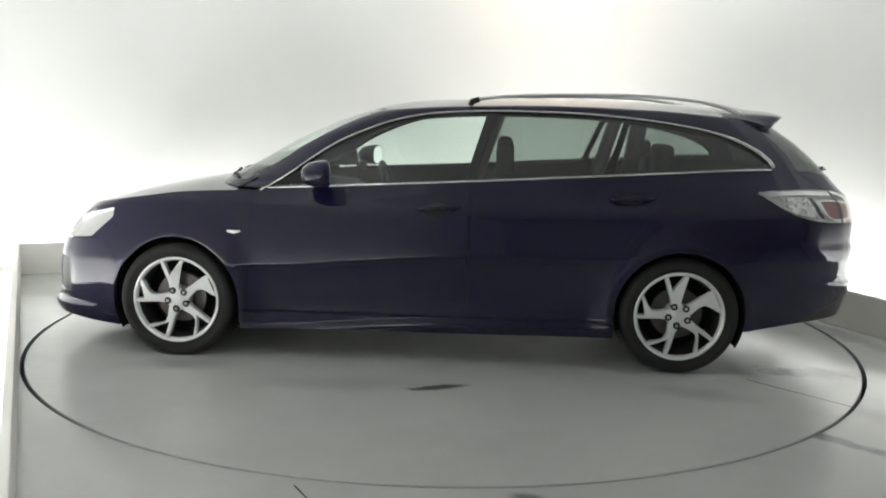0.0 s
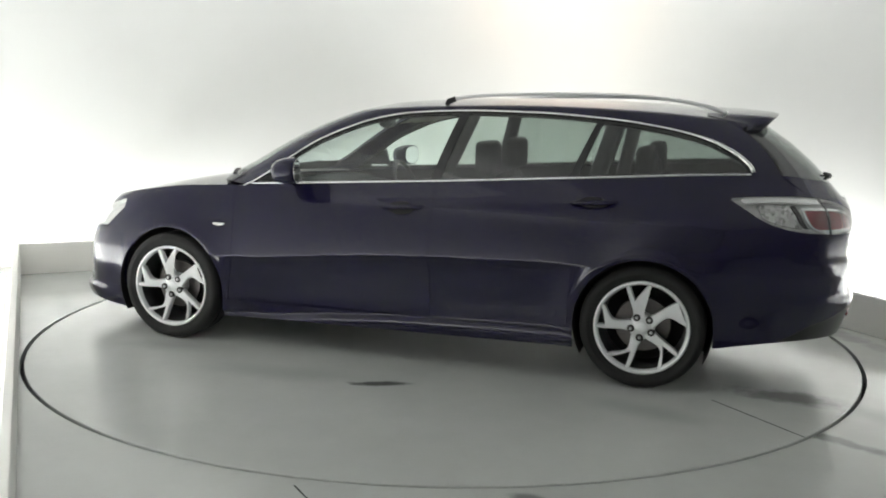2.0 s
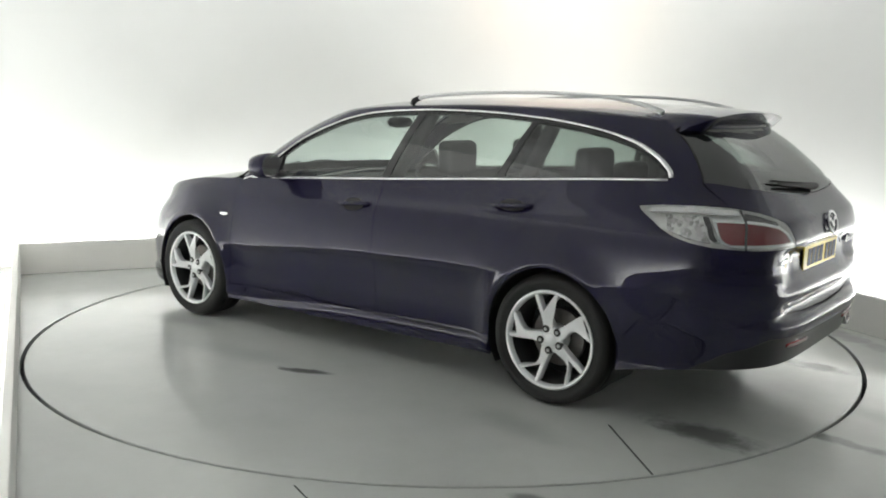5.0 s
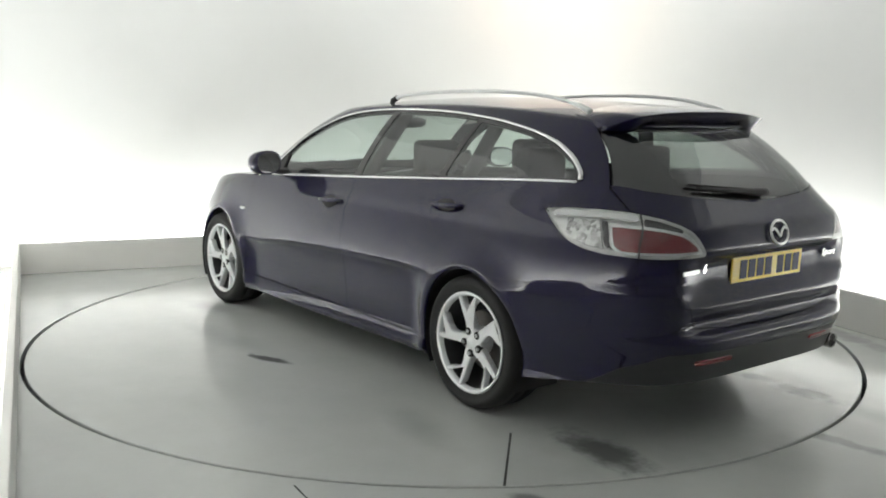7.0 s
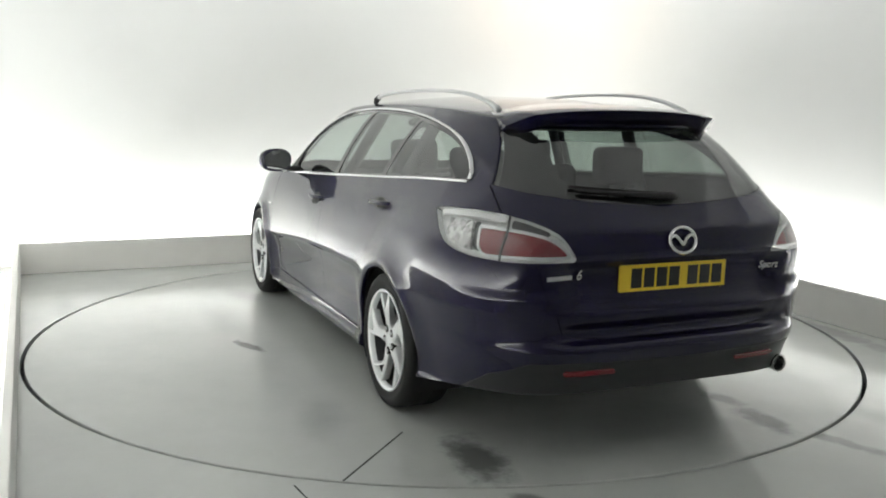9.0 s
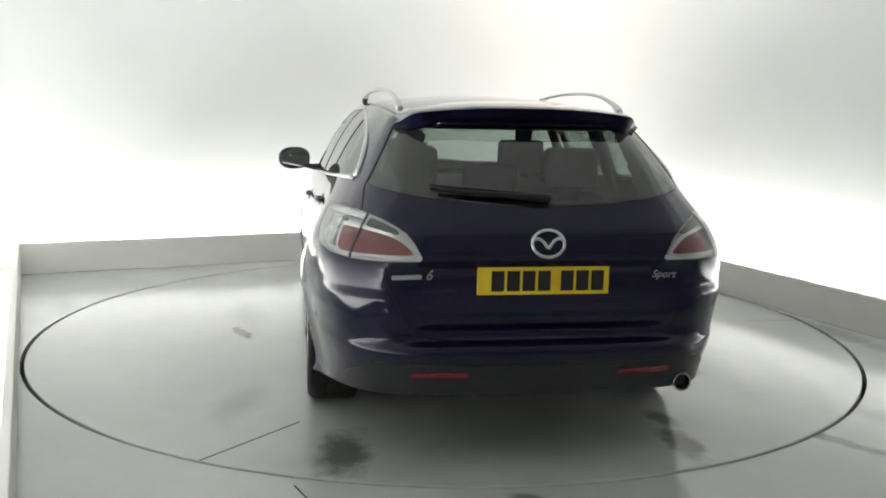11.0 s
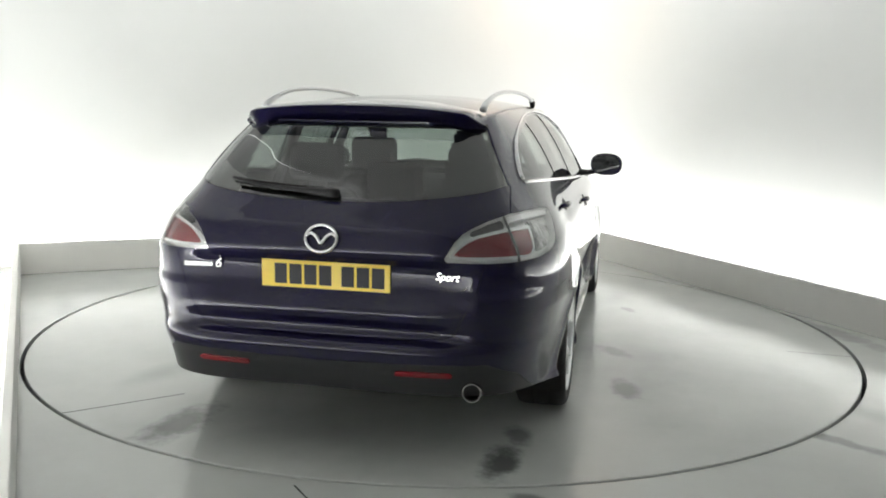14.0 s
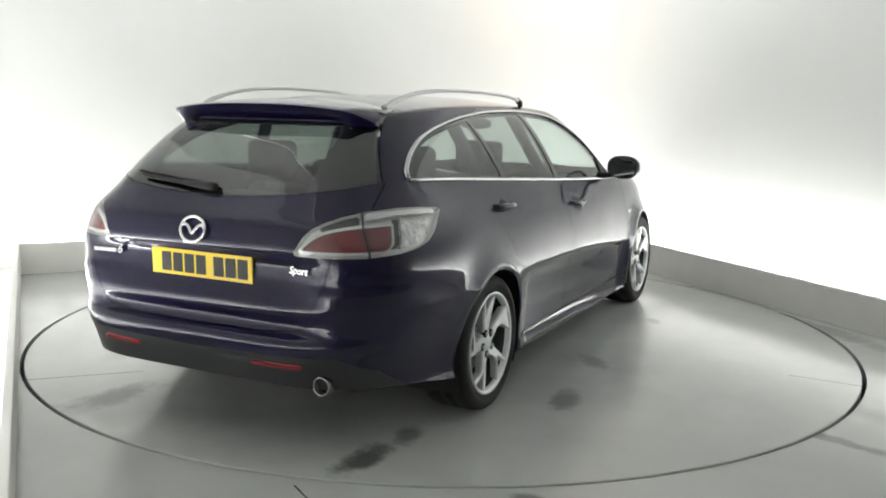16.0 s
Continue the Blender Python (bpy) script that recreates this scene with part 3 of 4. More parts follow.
def build_body(car):
    """The painted shell, the glass and the lamps, cut out of the car's surface."""
    low = Skin(lower_grid(np.linspace(0, 1, 100)))
    arch = lambda hx, r: (lambda x, y, z, s: r - np.hypot(x - hx, np.maximum(z - HUB_Z, 0)) + 0 * y)
    low.cut("arch+", lambda x, y, z, s: np.maximum(arch(HUB_X, 0.350)(x, y, z, s), arch(-HUB_X, 0.345)(x, y, z, s)))
    keep = [(f, t) for f, t in zip(low.F, low.T) if "arch+" not in t]
    low.F, low.T = [k[0] for k in keep], [k[1] for k in keep]

    lamp_hi = lambda s: pick(s, (0.43, 0.80), (0.44, 0.826), (0.466, 0.866), (0.495, 0.899), (0.53, 0.927), (0.58, 0.951), (0.65, 0.972), (0.76, 0.990), (0.90, 0.995), (1.05, 0.990), (1.165, 0.979), (1.19, 0.960))
    lamp_lo = lambda s: pick(s, (0.43, 0.85), (0.44, 0.823), (0.70, 0.824), (0.86, 0.832), (0.95, 0.846), (1.02, 0.868), (1.08, 0.900), (1.14, 0.946), (1.165, 0.972), (1.19, 0.990))
    low.region("tail_lamp", lambda x, y, z, s: np.minimum(np.minimum(lamp_hi(s) - z, z - lamp_lo(s)), np.where(x < -1.5, 1, -1)), 0.002)
    gate_y = lambda z: pick(z, (0.50, 0.475), (0.55, 0.515), (0.71, 0.592), (0.82, 0.622), (0.86, 0.655), (0.98, 0.685), (1.09, 0.66))
    gate_z = lambda y: pick(y, (0, 0.512), (0.30, 0.516), (0.45, 0.526), (0.50, 0.536), (0.60, 0.57))
    low.region("tailgate", lambda x, y, z, s: np.where(x < -1.85, np.minimum(gate_y(z) - y, z - gate_z(y)), -1), 0.002)
    low.region("valance", lambda x, y, z, s: np.where(x < -1.9, pick(y, (0, 0.425), (0.5, 0.438), (0.64, 0.436), (0.74, 0.37), (0.80, 0.25)) - z, -1), 0.0008)
    low.region("rear_bumper", lambda x, y, z, s: np.minimum(pick(x, (-2.2, 0.815), (-2.06, 0.80), (-1.96, 0.71), (-1.78, 0.668), (-1.5, 0.655)) - z, -1.45 - x), 0.0005)
    low.region("front_door", lambda x, y, z, s: np.minimum(np.minimum(pick(z, (0.25, 0.985), (0.5, 0.95), (0.9, 0.95)) - x, x + 0.235), z - 0.268), 0.0022)
    low.region("rear_door", lambda x, y, z, s: np.minimum(np.minimum(-0.235 - x, x - pick(z, (0.25, -0.985), (0.57, -1.0), (0.70, -1.08), (0.82, -1.18), (1.04, -1.29))), z - 0.268), 0.0013)
    low.region("side_skirt", lambda x, y, z, s: np.minimum(np.minimum(0.262 - z, x + 1.3), 1.3 - x), 0.002)
    low.region("headlamp", lambda x, y, z, s: np.minimum(np.minimum(z - pick(x, (1.7, 0.66), (2.3, 0.585)), shoulder(x) - 0.022 - z), np.minimum(x - pick(z, (0.60, 1.93), (0.75, 1.76)), y - 0.34)), 0.002)
    low.region("fog_surround", lambda x, y, z, s: np.minimum(np.minimum(z - 0.30, 0.50 - z), np.minimum(x - 2.05, y - 0.46)), 0.002)
    low.region("grille", lambda x, y, z, s: np.where(x > 2, np.minimum(0.40 - y - (0.5 - z) * 0.3, np.minimum(z - 0.24, 0.60 - z)), -1), 0.002)
    low.region("front_bumper", lambda x, y, z, s: np.minimum(x - pick(z, (0.3, 1.60), (0.60, 1.75), (0.66, 1.9)), pick(x, (1.6, 0.66), (2.3, 0.585)) - z), 0.0025)
    got = low.sort(["tail_lamp", "tailgate", "valance", "rear_bumper", "front_door", "rear_door", "side_skirt", "headlamp", "fog_surround", "grille", "front_bumper"],
                   lambda c: "front_wing" if c[0] > 0.9 else "rear_wing")
    both = (1, -1)
    gate = low.mesh("tailgate", got["tailgate"], PAINT, car, both)
    low.mesh("rear_bumper", got["rear_bumper"], PAINT, car, both, rim=0.02)
    low.mesh("bumper_valance", got["valance"], GREYPL, car, both, rim=0.03, label="dark grey plastic valance")
    low.mesh("front_bumper", got["front_bumper"], PAINT, car, both, rim=0.02)
    low.mesh("grille", got["grille"], BLACK, car, both, inset=0.03, rim=0, label="black grille")
    doors = {}
    for sd in both:
        low.mesh("front_wing", got["front_wing"], PAINT, car, (sd,), rim=0.025)
        low.mesh("rear_wing", got["rear_wing"], PAINT, car, (sd,), rim=0.025)
        doors["front", sd] = low.mesh("front_door", got["front_door"], PAINT, car, (sd,))
        doors["rear", sd] = low.mesh("rear_door", got["rear_door"], PAINT, car, (sd,))
        low.mesh("side_skirt", got["side_skirt"], PAINT, car, (sd,), inset=-0.003, rim=0.03)
        low.mesh("fog_lamp_surround", got["fog_surround"], BLACK, car, (sd,), inset=0.012, rim=0, label="black fog lamp surround")
        head = low.mesh("headlamp", got["headlamp"], LENS, car, (sd,), rim=0.0, label="clear headlamp lens")
        low.mesh("reflector", got["headlamp"], LAMPBOWL, head, (sd,), inset=0.035, rim=-0.03)

    # inner lining behind the panels and the gaps
    liner_faces = [f for k, fs in got.items() if k not in ("headlamp", "fog_surround", "grille", "tail_lamp") for f in fs]
    low.mesh("inner_shell", liner_faces, DARK, car, both, inset=0.038, rim=0, label="dark inner shell")

    # tail lamps: bowl, red element, clear pieces
    lamp = Skin(lower_grid(np.linspace(0.60, 1, 60)))
    lamp.cut("in", lambda x, y, z, s: np.where(x < -1.5, np.minimum(lamp_hi(s) - z, z - lamp_lo(s)) + 0.001, -1))
    lamp.F = [f for f, t in zip(lamp.F, lamp.T) if "in" in t]
    lamp.T = [frozenset()] * len(lamp.F)
    red_hi = lambda s: pick(s, (0.475, 0.846), (0.50, 0.872), (0.54, 0.898), (0.58, 0.914), (0.65, 0.928), (0.72, 0.936), (0.88, 0.940))
    red_end = lambda z: pick(z, (0.838, 0.775), (0.850, 0.806), (0.87, 0.828), (0.90, 0.842), (0.94, 0.853))
    chamber = lambda x, y, z, s: np.minimum(np.minimum(red_hi(s) - z, z - 0.846), np.minimum(s - 0.478, red_end(z) - s))
    gap = lambda s: np.abs(s - 0.727) - 0.006
    lamp.cut("red", chamber)
    lamp.cut("ring", lambda x, y, z, s: chamber(x, y, z, s) + 0.0105)
    lamp.cut("split", lambda x, y, z, s: -gap(s))
    lamp.cut("inner", lambda x, y, z, s: 0.727 - s)
    lamp.cut("slot", lambda x, y, z, s: np.minimum(np.minimum(lamp_hi(s) - 0.004 - z, z - red_hi(s) - 0.013), np.minimum(s - 0.56, 0.719 - s)))
    lamp.cut("slit", lambda x, y, z, s: np.minimum(np.minimum(lamp_hi(s) - 0.030 - z, z - lamp_lo(s) - 0.024), np.minimum(s - red_end(z) - 0.018, red_end(z) + 0.043 - s)))
    lamp.cut("block", lambda x, y, z, s: np.minimum(np.minimum(lamp_hi(s) - 0.030 - z, z - lamp_lo(s) - 0.018), np.minimum(s - red_end(z) - 0.052, 1.055 - s)))
    lamp.cut("brow", lambda x, y, z, s: np.minimum(np.minimum(lamp_hi(s) - 0.004 - z, z - lamp_hi(s) + 0.022), np.minimum(s - 0.737, 1.12 - s)))
    tags = list(zip(lamp.F, lamp.T))
    red_in = [f for f, t in tags if "red" in t and "split" not in t and "inner" in t]
    red_out = [f for f, t in tags if "red" in t and "split" not in t and "inner" not in t]
    ring_in = [f for f, t in tags if "ring" in t and "red" not in t and "split" not in t and "inner" in t]
    ring_out = [f for f, t in tags if "ring" in t and "red" not in t and "split" not in t and "inner" not in t]
    slot = [f for f, t in tags if "slot" in t]
    slit = [f for f, t in tags if "slit" in t]
    block = [f for f, t in tags if "block" in t]
    brow = [f for f, t in tags if "brow" in t]
    split = [f for f, t in tags if "split" in t]
    for sd in both:
        tl = lamp.mesh("tail_lamp", lamp.F, LENS, car, (sd,), rim=0, label="clear tail lamp with red element")
        lamp.mesh("reflector", lamp.F, LAMPBOWL, tl, (sd,), inset=0.032, rim=-0.03)
        lamp.mesh("red_element", red_in, REDLENS, tl, (sd,), inset=0.010, rim=0.02, label="long red lamp element on the tailgate")
        lamp.mesh("red_element", red_out, REDLENS, tl, (sd,), inset=0.010, rim=0.02, label="short red lamp element on the wing")
        lamp.mesh("bezel", ring_in, SILVERBOWL, tl, (sd,), inset=0.006, rim=0.02, label="bright bezel")
        lamp.mesh("bezel", ring_out, SILVERBOWL, tl, (sd,), inset=0.006, rim=0.02, label="bright bezel")
        lamp.mesh("upper_bezel", brow, SILVERBOWL, tl, (sd,), inset=0.006, rim=0.01, label="bright upper bezel")
        lamp.mesh("upper_slot", slot, GREYPL, tl, (sd,), inset=0.014, rim=0.005, label="dark slot")
        lamp.mesh("side_slit", slit, BLACK, tl, (sd,), inset=0.020, rim=0.005, label="dark slit")
        lamp.mesh("side_marker", block, RIBBED, tl, (sd,), inset=0.014, rim=0.014, label="ribbed clear marker")
        lamp.mesh("divider", split, GREYPL, tl, (sd,), inset=0.001, rim=0.008)

    # glasshouse
    up = Skin(upper_grid(np.linspace(0, 1, 34)), False)
    up.region("windscreen", lambda x, y, z, s: np.where(x > 0.1, np.minimum(np.minimum(0.87 * width(z) - y, z - 0.975), 1.372 - z), -1), 0.0015)
    up.region("rear_glass", lambda x, y, z, s: np.where(x < -1.7, np.minimum(np.minimum(pick(z, (1.03, 0.675), (1.09, 0.655), (1.3, 0.535), (1.34, 0.51)) - y, z - (1.026 + 0.062 * np.clip(y / 0.68, 0, 1) ** 2)), 1.325 - z), -1), 0.002)
    up.region("side_glass", lambda x, y, z, s: np.where((x < 1.2) & (x > -2.0) & (y > 0.45), np.minimum(chrome_top(x) - z, np.minimum(z - belt(x), x + 1.853)), -1), 0.0005)
    bar = lambda x0, x1: (lambda x, z: x - pick(z, (1.0, x0), (1.35, x1)))
    b1, b2, c1, c2 = bar(-0.203, -0.310), bar(-0.257, -0.358), bar(-0.930, -1.068), bar(-0.975, -1.098)
    up.region("pane_front", lambda x, y, z, s: np.minimum(b1(x, z), np.minimum(chrome_top(x) - 0.014 - z, np.minimum(z - belt(x) - 0.010, 0.76 - x))), 0.0)
    up.region("pane_rear", lambda x, y, z, s: np.minimum(np.minimum(-b2(x, z), c1(x, z)), np.minimum(chrome_top(x) - 0.014 - z, z - belt(x) - 0.010)), 0.0)
    up.region("pane_quarter", lambda x, y, z, s: np.minimum(np.minimum(-c2(x, z), x + 1.81), np.minimum(chrome_top(x) - 0.022 - z, z - belt(x) - 0.012)), 0.0)
    got = up.sort(["windscreen", "rear_glass", "side_glass"], lambda c: "roof")
    glass = {"frame": [], "pane_front": [], "pane_rear": [], "pane_quarter": []}
    for f, t in zip(up.F, up.T):
        if "side_glass+" in t and "windscreen-" not in t and "rear_glass-" not in t:
            for n in ("pane_front", "pane_rear", "pane_quarter"):
                if n + "+" in t:
                    glass[n].append(f)
                    break
            else:
                glass["frame"].append(f)
    up.mesh("roof", got["roof"], PAINT, car, both, rim=0.02)
    up.mesh("headliner", [f for f in got["roof"] if up.P[list(f)][:, 2].mean() > 1.30], LINER, car, both, inset=0.03, rim=0)
    up.mesh("windscreen", got["windscreen"], GLASS, car, both, inset=0.004, rim=0)
    up.mesh("rear_window", got["rear_glass"], REARGLASS, gate, both, inset=0.003, rim=0, label="tinted rear window")
    for sd in both:
        up.mesh("rear_pillar_trim", [f for f in got["rear_glass"] if abs(up.P[list(f)][:, 1]).mean() > 0.42], TRIM, gate, (sd,), inset=0.035, rim=0, label="dark inner trim beside the rear window")
        up.mesh("window_frame", glass["frame"], GLOSSBLACK, car, (sd,), inset=0.004, rim=0.02, label="black window frame")
        up.mesh("window", glass["pane_front"], GLASS, doors["front", sd], (sd,), inset=0.007, rim=0)
        up.mesh("window", glass["pane_rear"], PRIVACY, doors["rear", sd], (sd,), inset=0.007, rim=0, label="tinted side window")
        up.mesh("quarter_window", glass["pane_quarter"], PRIVACY, car, (sd,), inset=0.007, rim=0, label="tinted quarter window")
    for o in car.children_recursive:
        if o.name.startswith(("window", "windscreen", "rear_window", "quarter_window")) and not o.name.startswith("window_frame"):
            o.visible_shadow = False
    return gate, doors


def side_point(x, z, out=0.0):
    """A point on the car's left flank."""
    if z < float(shoulder(x)):
        A = max(0.0, (x - X_FRONT) / (float(nose(z)) - X_FRONT)) if x > 0 else max(0.0, (X_MID - x) / (X_MID - float(tail(z))))
        B = (1 - A ** 5.0) ** (1 / 3.2) if x > 0 else (1 - A ** 5.4) ** (1 / 5.4)
        return Vector((x, float(half_width(np.float64(x), np.float64(z))) * B + out, z))
    A = max(0.0, (x - X_MID) / (float(screen(z)) - X_MID)) if x > X_MID else max(0.0, (X_MID - x) / (X_MID - float(tail(z))))
    A = min(A, 0.9999)
    B = (1 - A ** 8) ** 0.4 if x > X_MID else (1 - A ** 5.4) ** (1 / 5.4)
    return Vector((x, float(half_width(np.float64(x), np.float64(z))) * B + out, z))


def mirrored(path, sd):
    return [(p[0], p[1] * sd, p[2]) for p in path]


def build_bonnet(car):
    bm = bmesh.new()
    rows = []
    G = lower_grid([1.0])[0]
    edge = G[(G[:, 0] > 0.96)]
    for k in np.linspace(0, 1, 24):
        row = []
        for e in edge:
            e0 = e - np.array([0, 0.003, 0])
            cow = np.array([1.22 - 0.20 * (max(e0[1], 0) / 0.8) ** 2, max(e0[1], 0) * 0.985, 0.0])
            x = e0[0] + (max(cow[0], 0.96) - e0[0]) * k if e0[0] > cow[0] else e0[0]
            y = max(e0[1], 0)
            zc = float(shoulder(x)) + 0.042 * (1 - (min(y / 0.85, 1)) ** 2.2) * float(smooth(2.34, 2.0, x))
            row.append((x, y, max(zc, e0[2] - 0.01) if k > 0 else e0[2]))
        rows.append(row)
    grid_faces(bm, rows)
    g2 = bmesh.ops.duplicate(bm, geom=bm.verts[:] + bm.edges[:] + bm.faces[:])
    vs = [g for g in g2["geom"] if isinstance(g, bmesh.types.BMVert)]
    bmesh.ops.scale(bm, vec=(1, -1, 1), verts=vs)
    bmesh.ops.remove_doubles(bm, verts=bm.verts, dist=0.002)
    bmesh.ops.recalc_face_normals(bm, faces=bm.faces)
    part("bonnet", bm, PAINT, car, smooth=True)


def build_wheel(name, car, x, sd, steer=0.0):
    w = new(name)
    w.parent = car
    w.matrix_basis = pose(x, 0.0, 0.3155) @ (pose(0, 0, 0) if sd > 0 else pose(0, 0, 0, 0, 0, 180))
    tagged(w, "silver five-spoke alloy wheel with a black tyre")
    y1 = HUB_Y
    bm = bmesh.new()
    lathe(bm, [(0.228, y1 - 0.205), (0.25, y1 - 0.225), (0.285, y1 - 0.23), (0.308, y1 - 0.218), (0.3155, y1 - 0.19), (0.3155, y1 - 0.15), (0.310, y1 - 0.147), (0.310, y1 - 0.141),
               (0.3155, y1 - 0.138), (0.3155, y1 - 0.09), (0.310, y1 - 0.087), (0.310, y1 - 0.081), (0.3155, y1 - 0.078), (0.3150, y1 - 0.04), (0.310, y1 - 0.018), (0.298, y1 - 0.004), (0.283, y1 + 0.002),
               (0.268, y1 + 0.001), (0.264, y1 - 0.003), (0.250, y1 - 0.004), (0.240, y1 - 0.010), (0.232, y1 - 0.022), (0.228, y1 - 0.03)], 72)
    bmesh.ops.recalc_face_normals(bm, faces=bm.faces)
    part("tyre", bm, RUBBER, w, smooth=True)
    bm = bmesh.new()
    lathe(bm, [(0.236, y1 - 0.012), (0.240, y1 - 0.006), (0.236, y1 - 0.001), (0.226, y1 - 0.004), (0.220, y1 - 0.014), (0.216, y1 - 0.028)], 72)
    bmesh.ops.recalc_face_normals(bm, faces=bm.faces)
    part("rim", bm, ALLOY, w, smooth=True)
    bm = bmesh.new()
    lathe(bm, [(0.216, y1 - 0.028), (0.211, y1 - 0.045), (0.205, y1 - 0.10), (0.205, y1 - 0.2), (0.228, y1 - 0.215)], 72)
    bmesh.ops.recalc_face_normals(bm, faces=bm.faces)
    part("barrel", bm, BARREL, w, "dark inner barrel", True)

    # five swept arms, each forking into two prongs at the rim
    outline = [(0.050, 28), (0.072, 17), (0.100, 9.0), (0.128, 6.6), (0.155, 5.4), (0.195, 3.8), (0.224, 2.4), (0.224, -2.8), (0.180, -3.4), (0.140, -4.4), (0.152, -9.0),
               (0.190, -20.2), (0.224, -26.6), (0.224, -32.6), (0.194, -27.6), (0.170, -20.6), (0.148, -14.6), (0.128, -13.6), (0.110, -15.5), (0.090, -21), (0.072, -30), (0.050, -40)]
    face = spline([(0.03, -0.026), (0.09, -0.023), (0.14, -0.017), (0.19, -0.010), (0.23, -0.007)])

    def arm(f0):
        bm = bmesh.new()
        flat = [Vector((r * math.cos(f0 + radians(d)), r * math.sin(f0 + radians(d)))) for r, d in outline]
        n = len(flat)
        small = []
        for i, p in enumerate(flat):
            a, b = (p - flat[i - 1]).normalized(), (flat[(i + 1) % n] - p).normalized()
            na, nb = Vector((a.y, -a.x)), Vector((b.y, -b.x))
            small.append(p + (na + nb) * (0.0042 / max(1 + na.dot(nb), 0.5)))
        rows = []
        for pts, drop in ((flat, 0.036), (flat, 0.007), (small, 0.0)):
            rows.append([(-p.x, y1 + float(face(p.length)) - drop, p.y) for p in pts])
        vs = grid_faces(bm, rows, closed=True)
        bmesh.ops.triangulate(bm, faces=[bm.faces.new(vs[-1])])
        bmesh.ops.recalc_face_normals(bm, faces=bm.faces)
        return bm

    for k in range(5):
        part("spoke", arm(radians(110 + 72 * k)), ALLOY, w)
    bm = bmesh.new()
    lathe(bm, [(0.0, y1 - 0.016), (0.026, y1 - 0.016), (0.030, y1 - 0.020), (0.036, y1 - 0.025), (0.056, y1 - 0.027), (0.064, y1 - 0.032), (0.066, y1 - 0.05), (0.066, y1 - 0.10)], 40)
    bmesh.ops.recalc_face_normals(bm, faces=bm.faces)
    hub = part("hub", bm, ALLOY, w, smooth=True)
    for k in range(5):
        a = radians(118 + 72 * k)
        # solid black disc paints the shade of the nut's recess
        bm = bmesh.new()
        lathe(bm, [(0.0, 0.0), (0.016, 0.0), (0.0185, -0.001), (0.019, -0.02)], 18)
        at = pose(-0.054 * math.cos(a), y1 - 0.0205, 0.054 * math.sin(a))
        part("nut_recess", bm, INK_AND_SHADE, hub, "dark nut recess", m=at)
        bm = bmesh.new()
        lathe(bm, [(0.0, 0.006), (0.006, 0.006), (0.009, 0.003), (0.0095, -0.002)], 6)
        part("wheel_nut", bm, SATIN, hub, "steel wheel nut", m=at)
    bm = bmesh.new()
    lathe(bm, [(0.06, y1 - 0.10), (0.138, y1 - 0.10), (0.141, y1 - 0.105), (0.141, y1 - 0.12), (0.06, y1 - 0.12)], 40)
    part("brake_disc", bm, DISC, w, "worn steel brake disc")
    bm = bmesh.new()
    lathe(bm, [(0.0, y1 - 0.19), (0.205, y1 - 0.19)], 32)
    part("backing_plate", bm, DARK, w)
    return w


def build_car():
    car = tagged(new("estate_car"), "dark violet-blue metallic estate car with silver alloys, parked on a turntable", "car")
    gate, doors = build_body(car)
    build_bonnet(car)
    for x in (HUB_X, -HUB_X):
        for sd in (1, -1):
            build_wheel("wheel", car, x, sd)
            # wheel-arch lining
            bm = bmesh.new()
            rows = []
            r = 0.352 if x > 0 else 0.347
            for yy in (0.872, 0.60, 0.60):
                rr = r if len(rows) < 2 else 0.05
                rows.append([(x + rr * math.cos(a), yy * sd, max(HUB_Z + rr * math.sin(a), 0.14)) for a in np.linspace(-0.5, math.pi + 0.5, 28)])
            grid_faces(bm, rows)
            part("arch_liner", bm, BLACK, car, "black wheel-arch liner", True)
    build_details(car, gate, doors)
    return car


def rear_point(y, z, out=0.0):
    """A point on the car's tail, out metres behind it."""
    x = float(tail(z))
    for _ in range(4):
        B = min(abs(y) / float(half_width(np.float64(x), np.float64(z))), 0.999)
        A = (1 - B ** 5.4) ** (1 / 5.4)
        x = X_MID + (float(tail(z)) - X_MID) * A
    x += float(recess(z)) * (1 - float(smooth(0.40, 0.66, abs(y)))) - float(corner_step(x, abs(y), z))
    return Vector((x - out, y, z))


def blob(bm, pts, n=20, power=2.6):
    """A closed rounded form swept through rings (x, cy, cz, ry, rz)."""
    rows = []
    for x, cy, cz, ry, rz in pts:
        ring = []
        for k in range(n):
            a = 2 * math.pi * k / n
            c, s = math.cos(a), math.sin(a)
            ring.append((x, cy + ry * math.copysign(abs(c) ** (2 / power), c), cz + rz * math.copysign(abs(s) ** (2 / power), s)))
        rows.append(ring)
    vs = grid_faces(bm, rows, closed=True)
    bm.faces.new(vs[0])
    bm.faces.new(vs[-1])
    bmesh.ops.recalc_face_normals(bm, faces=bm.faces)
    return bm


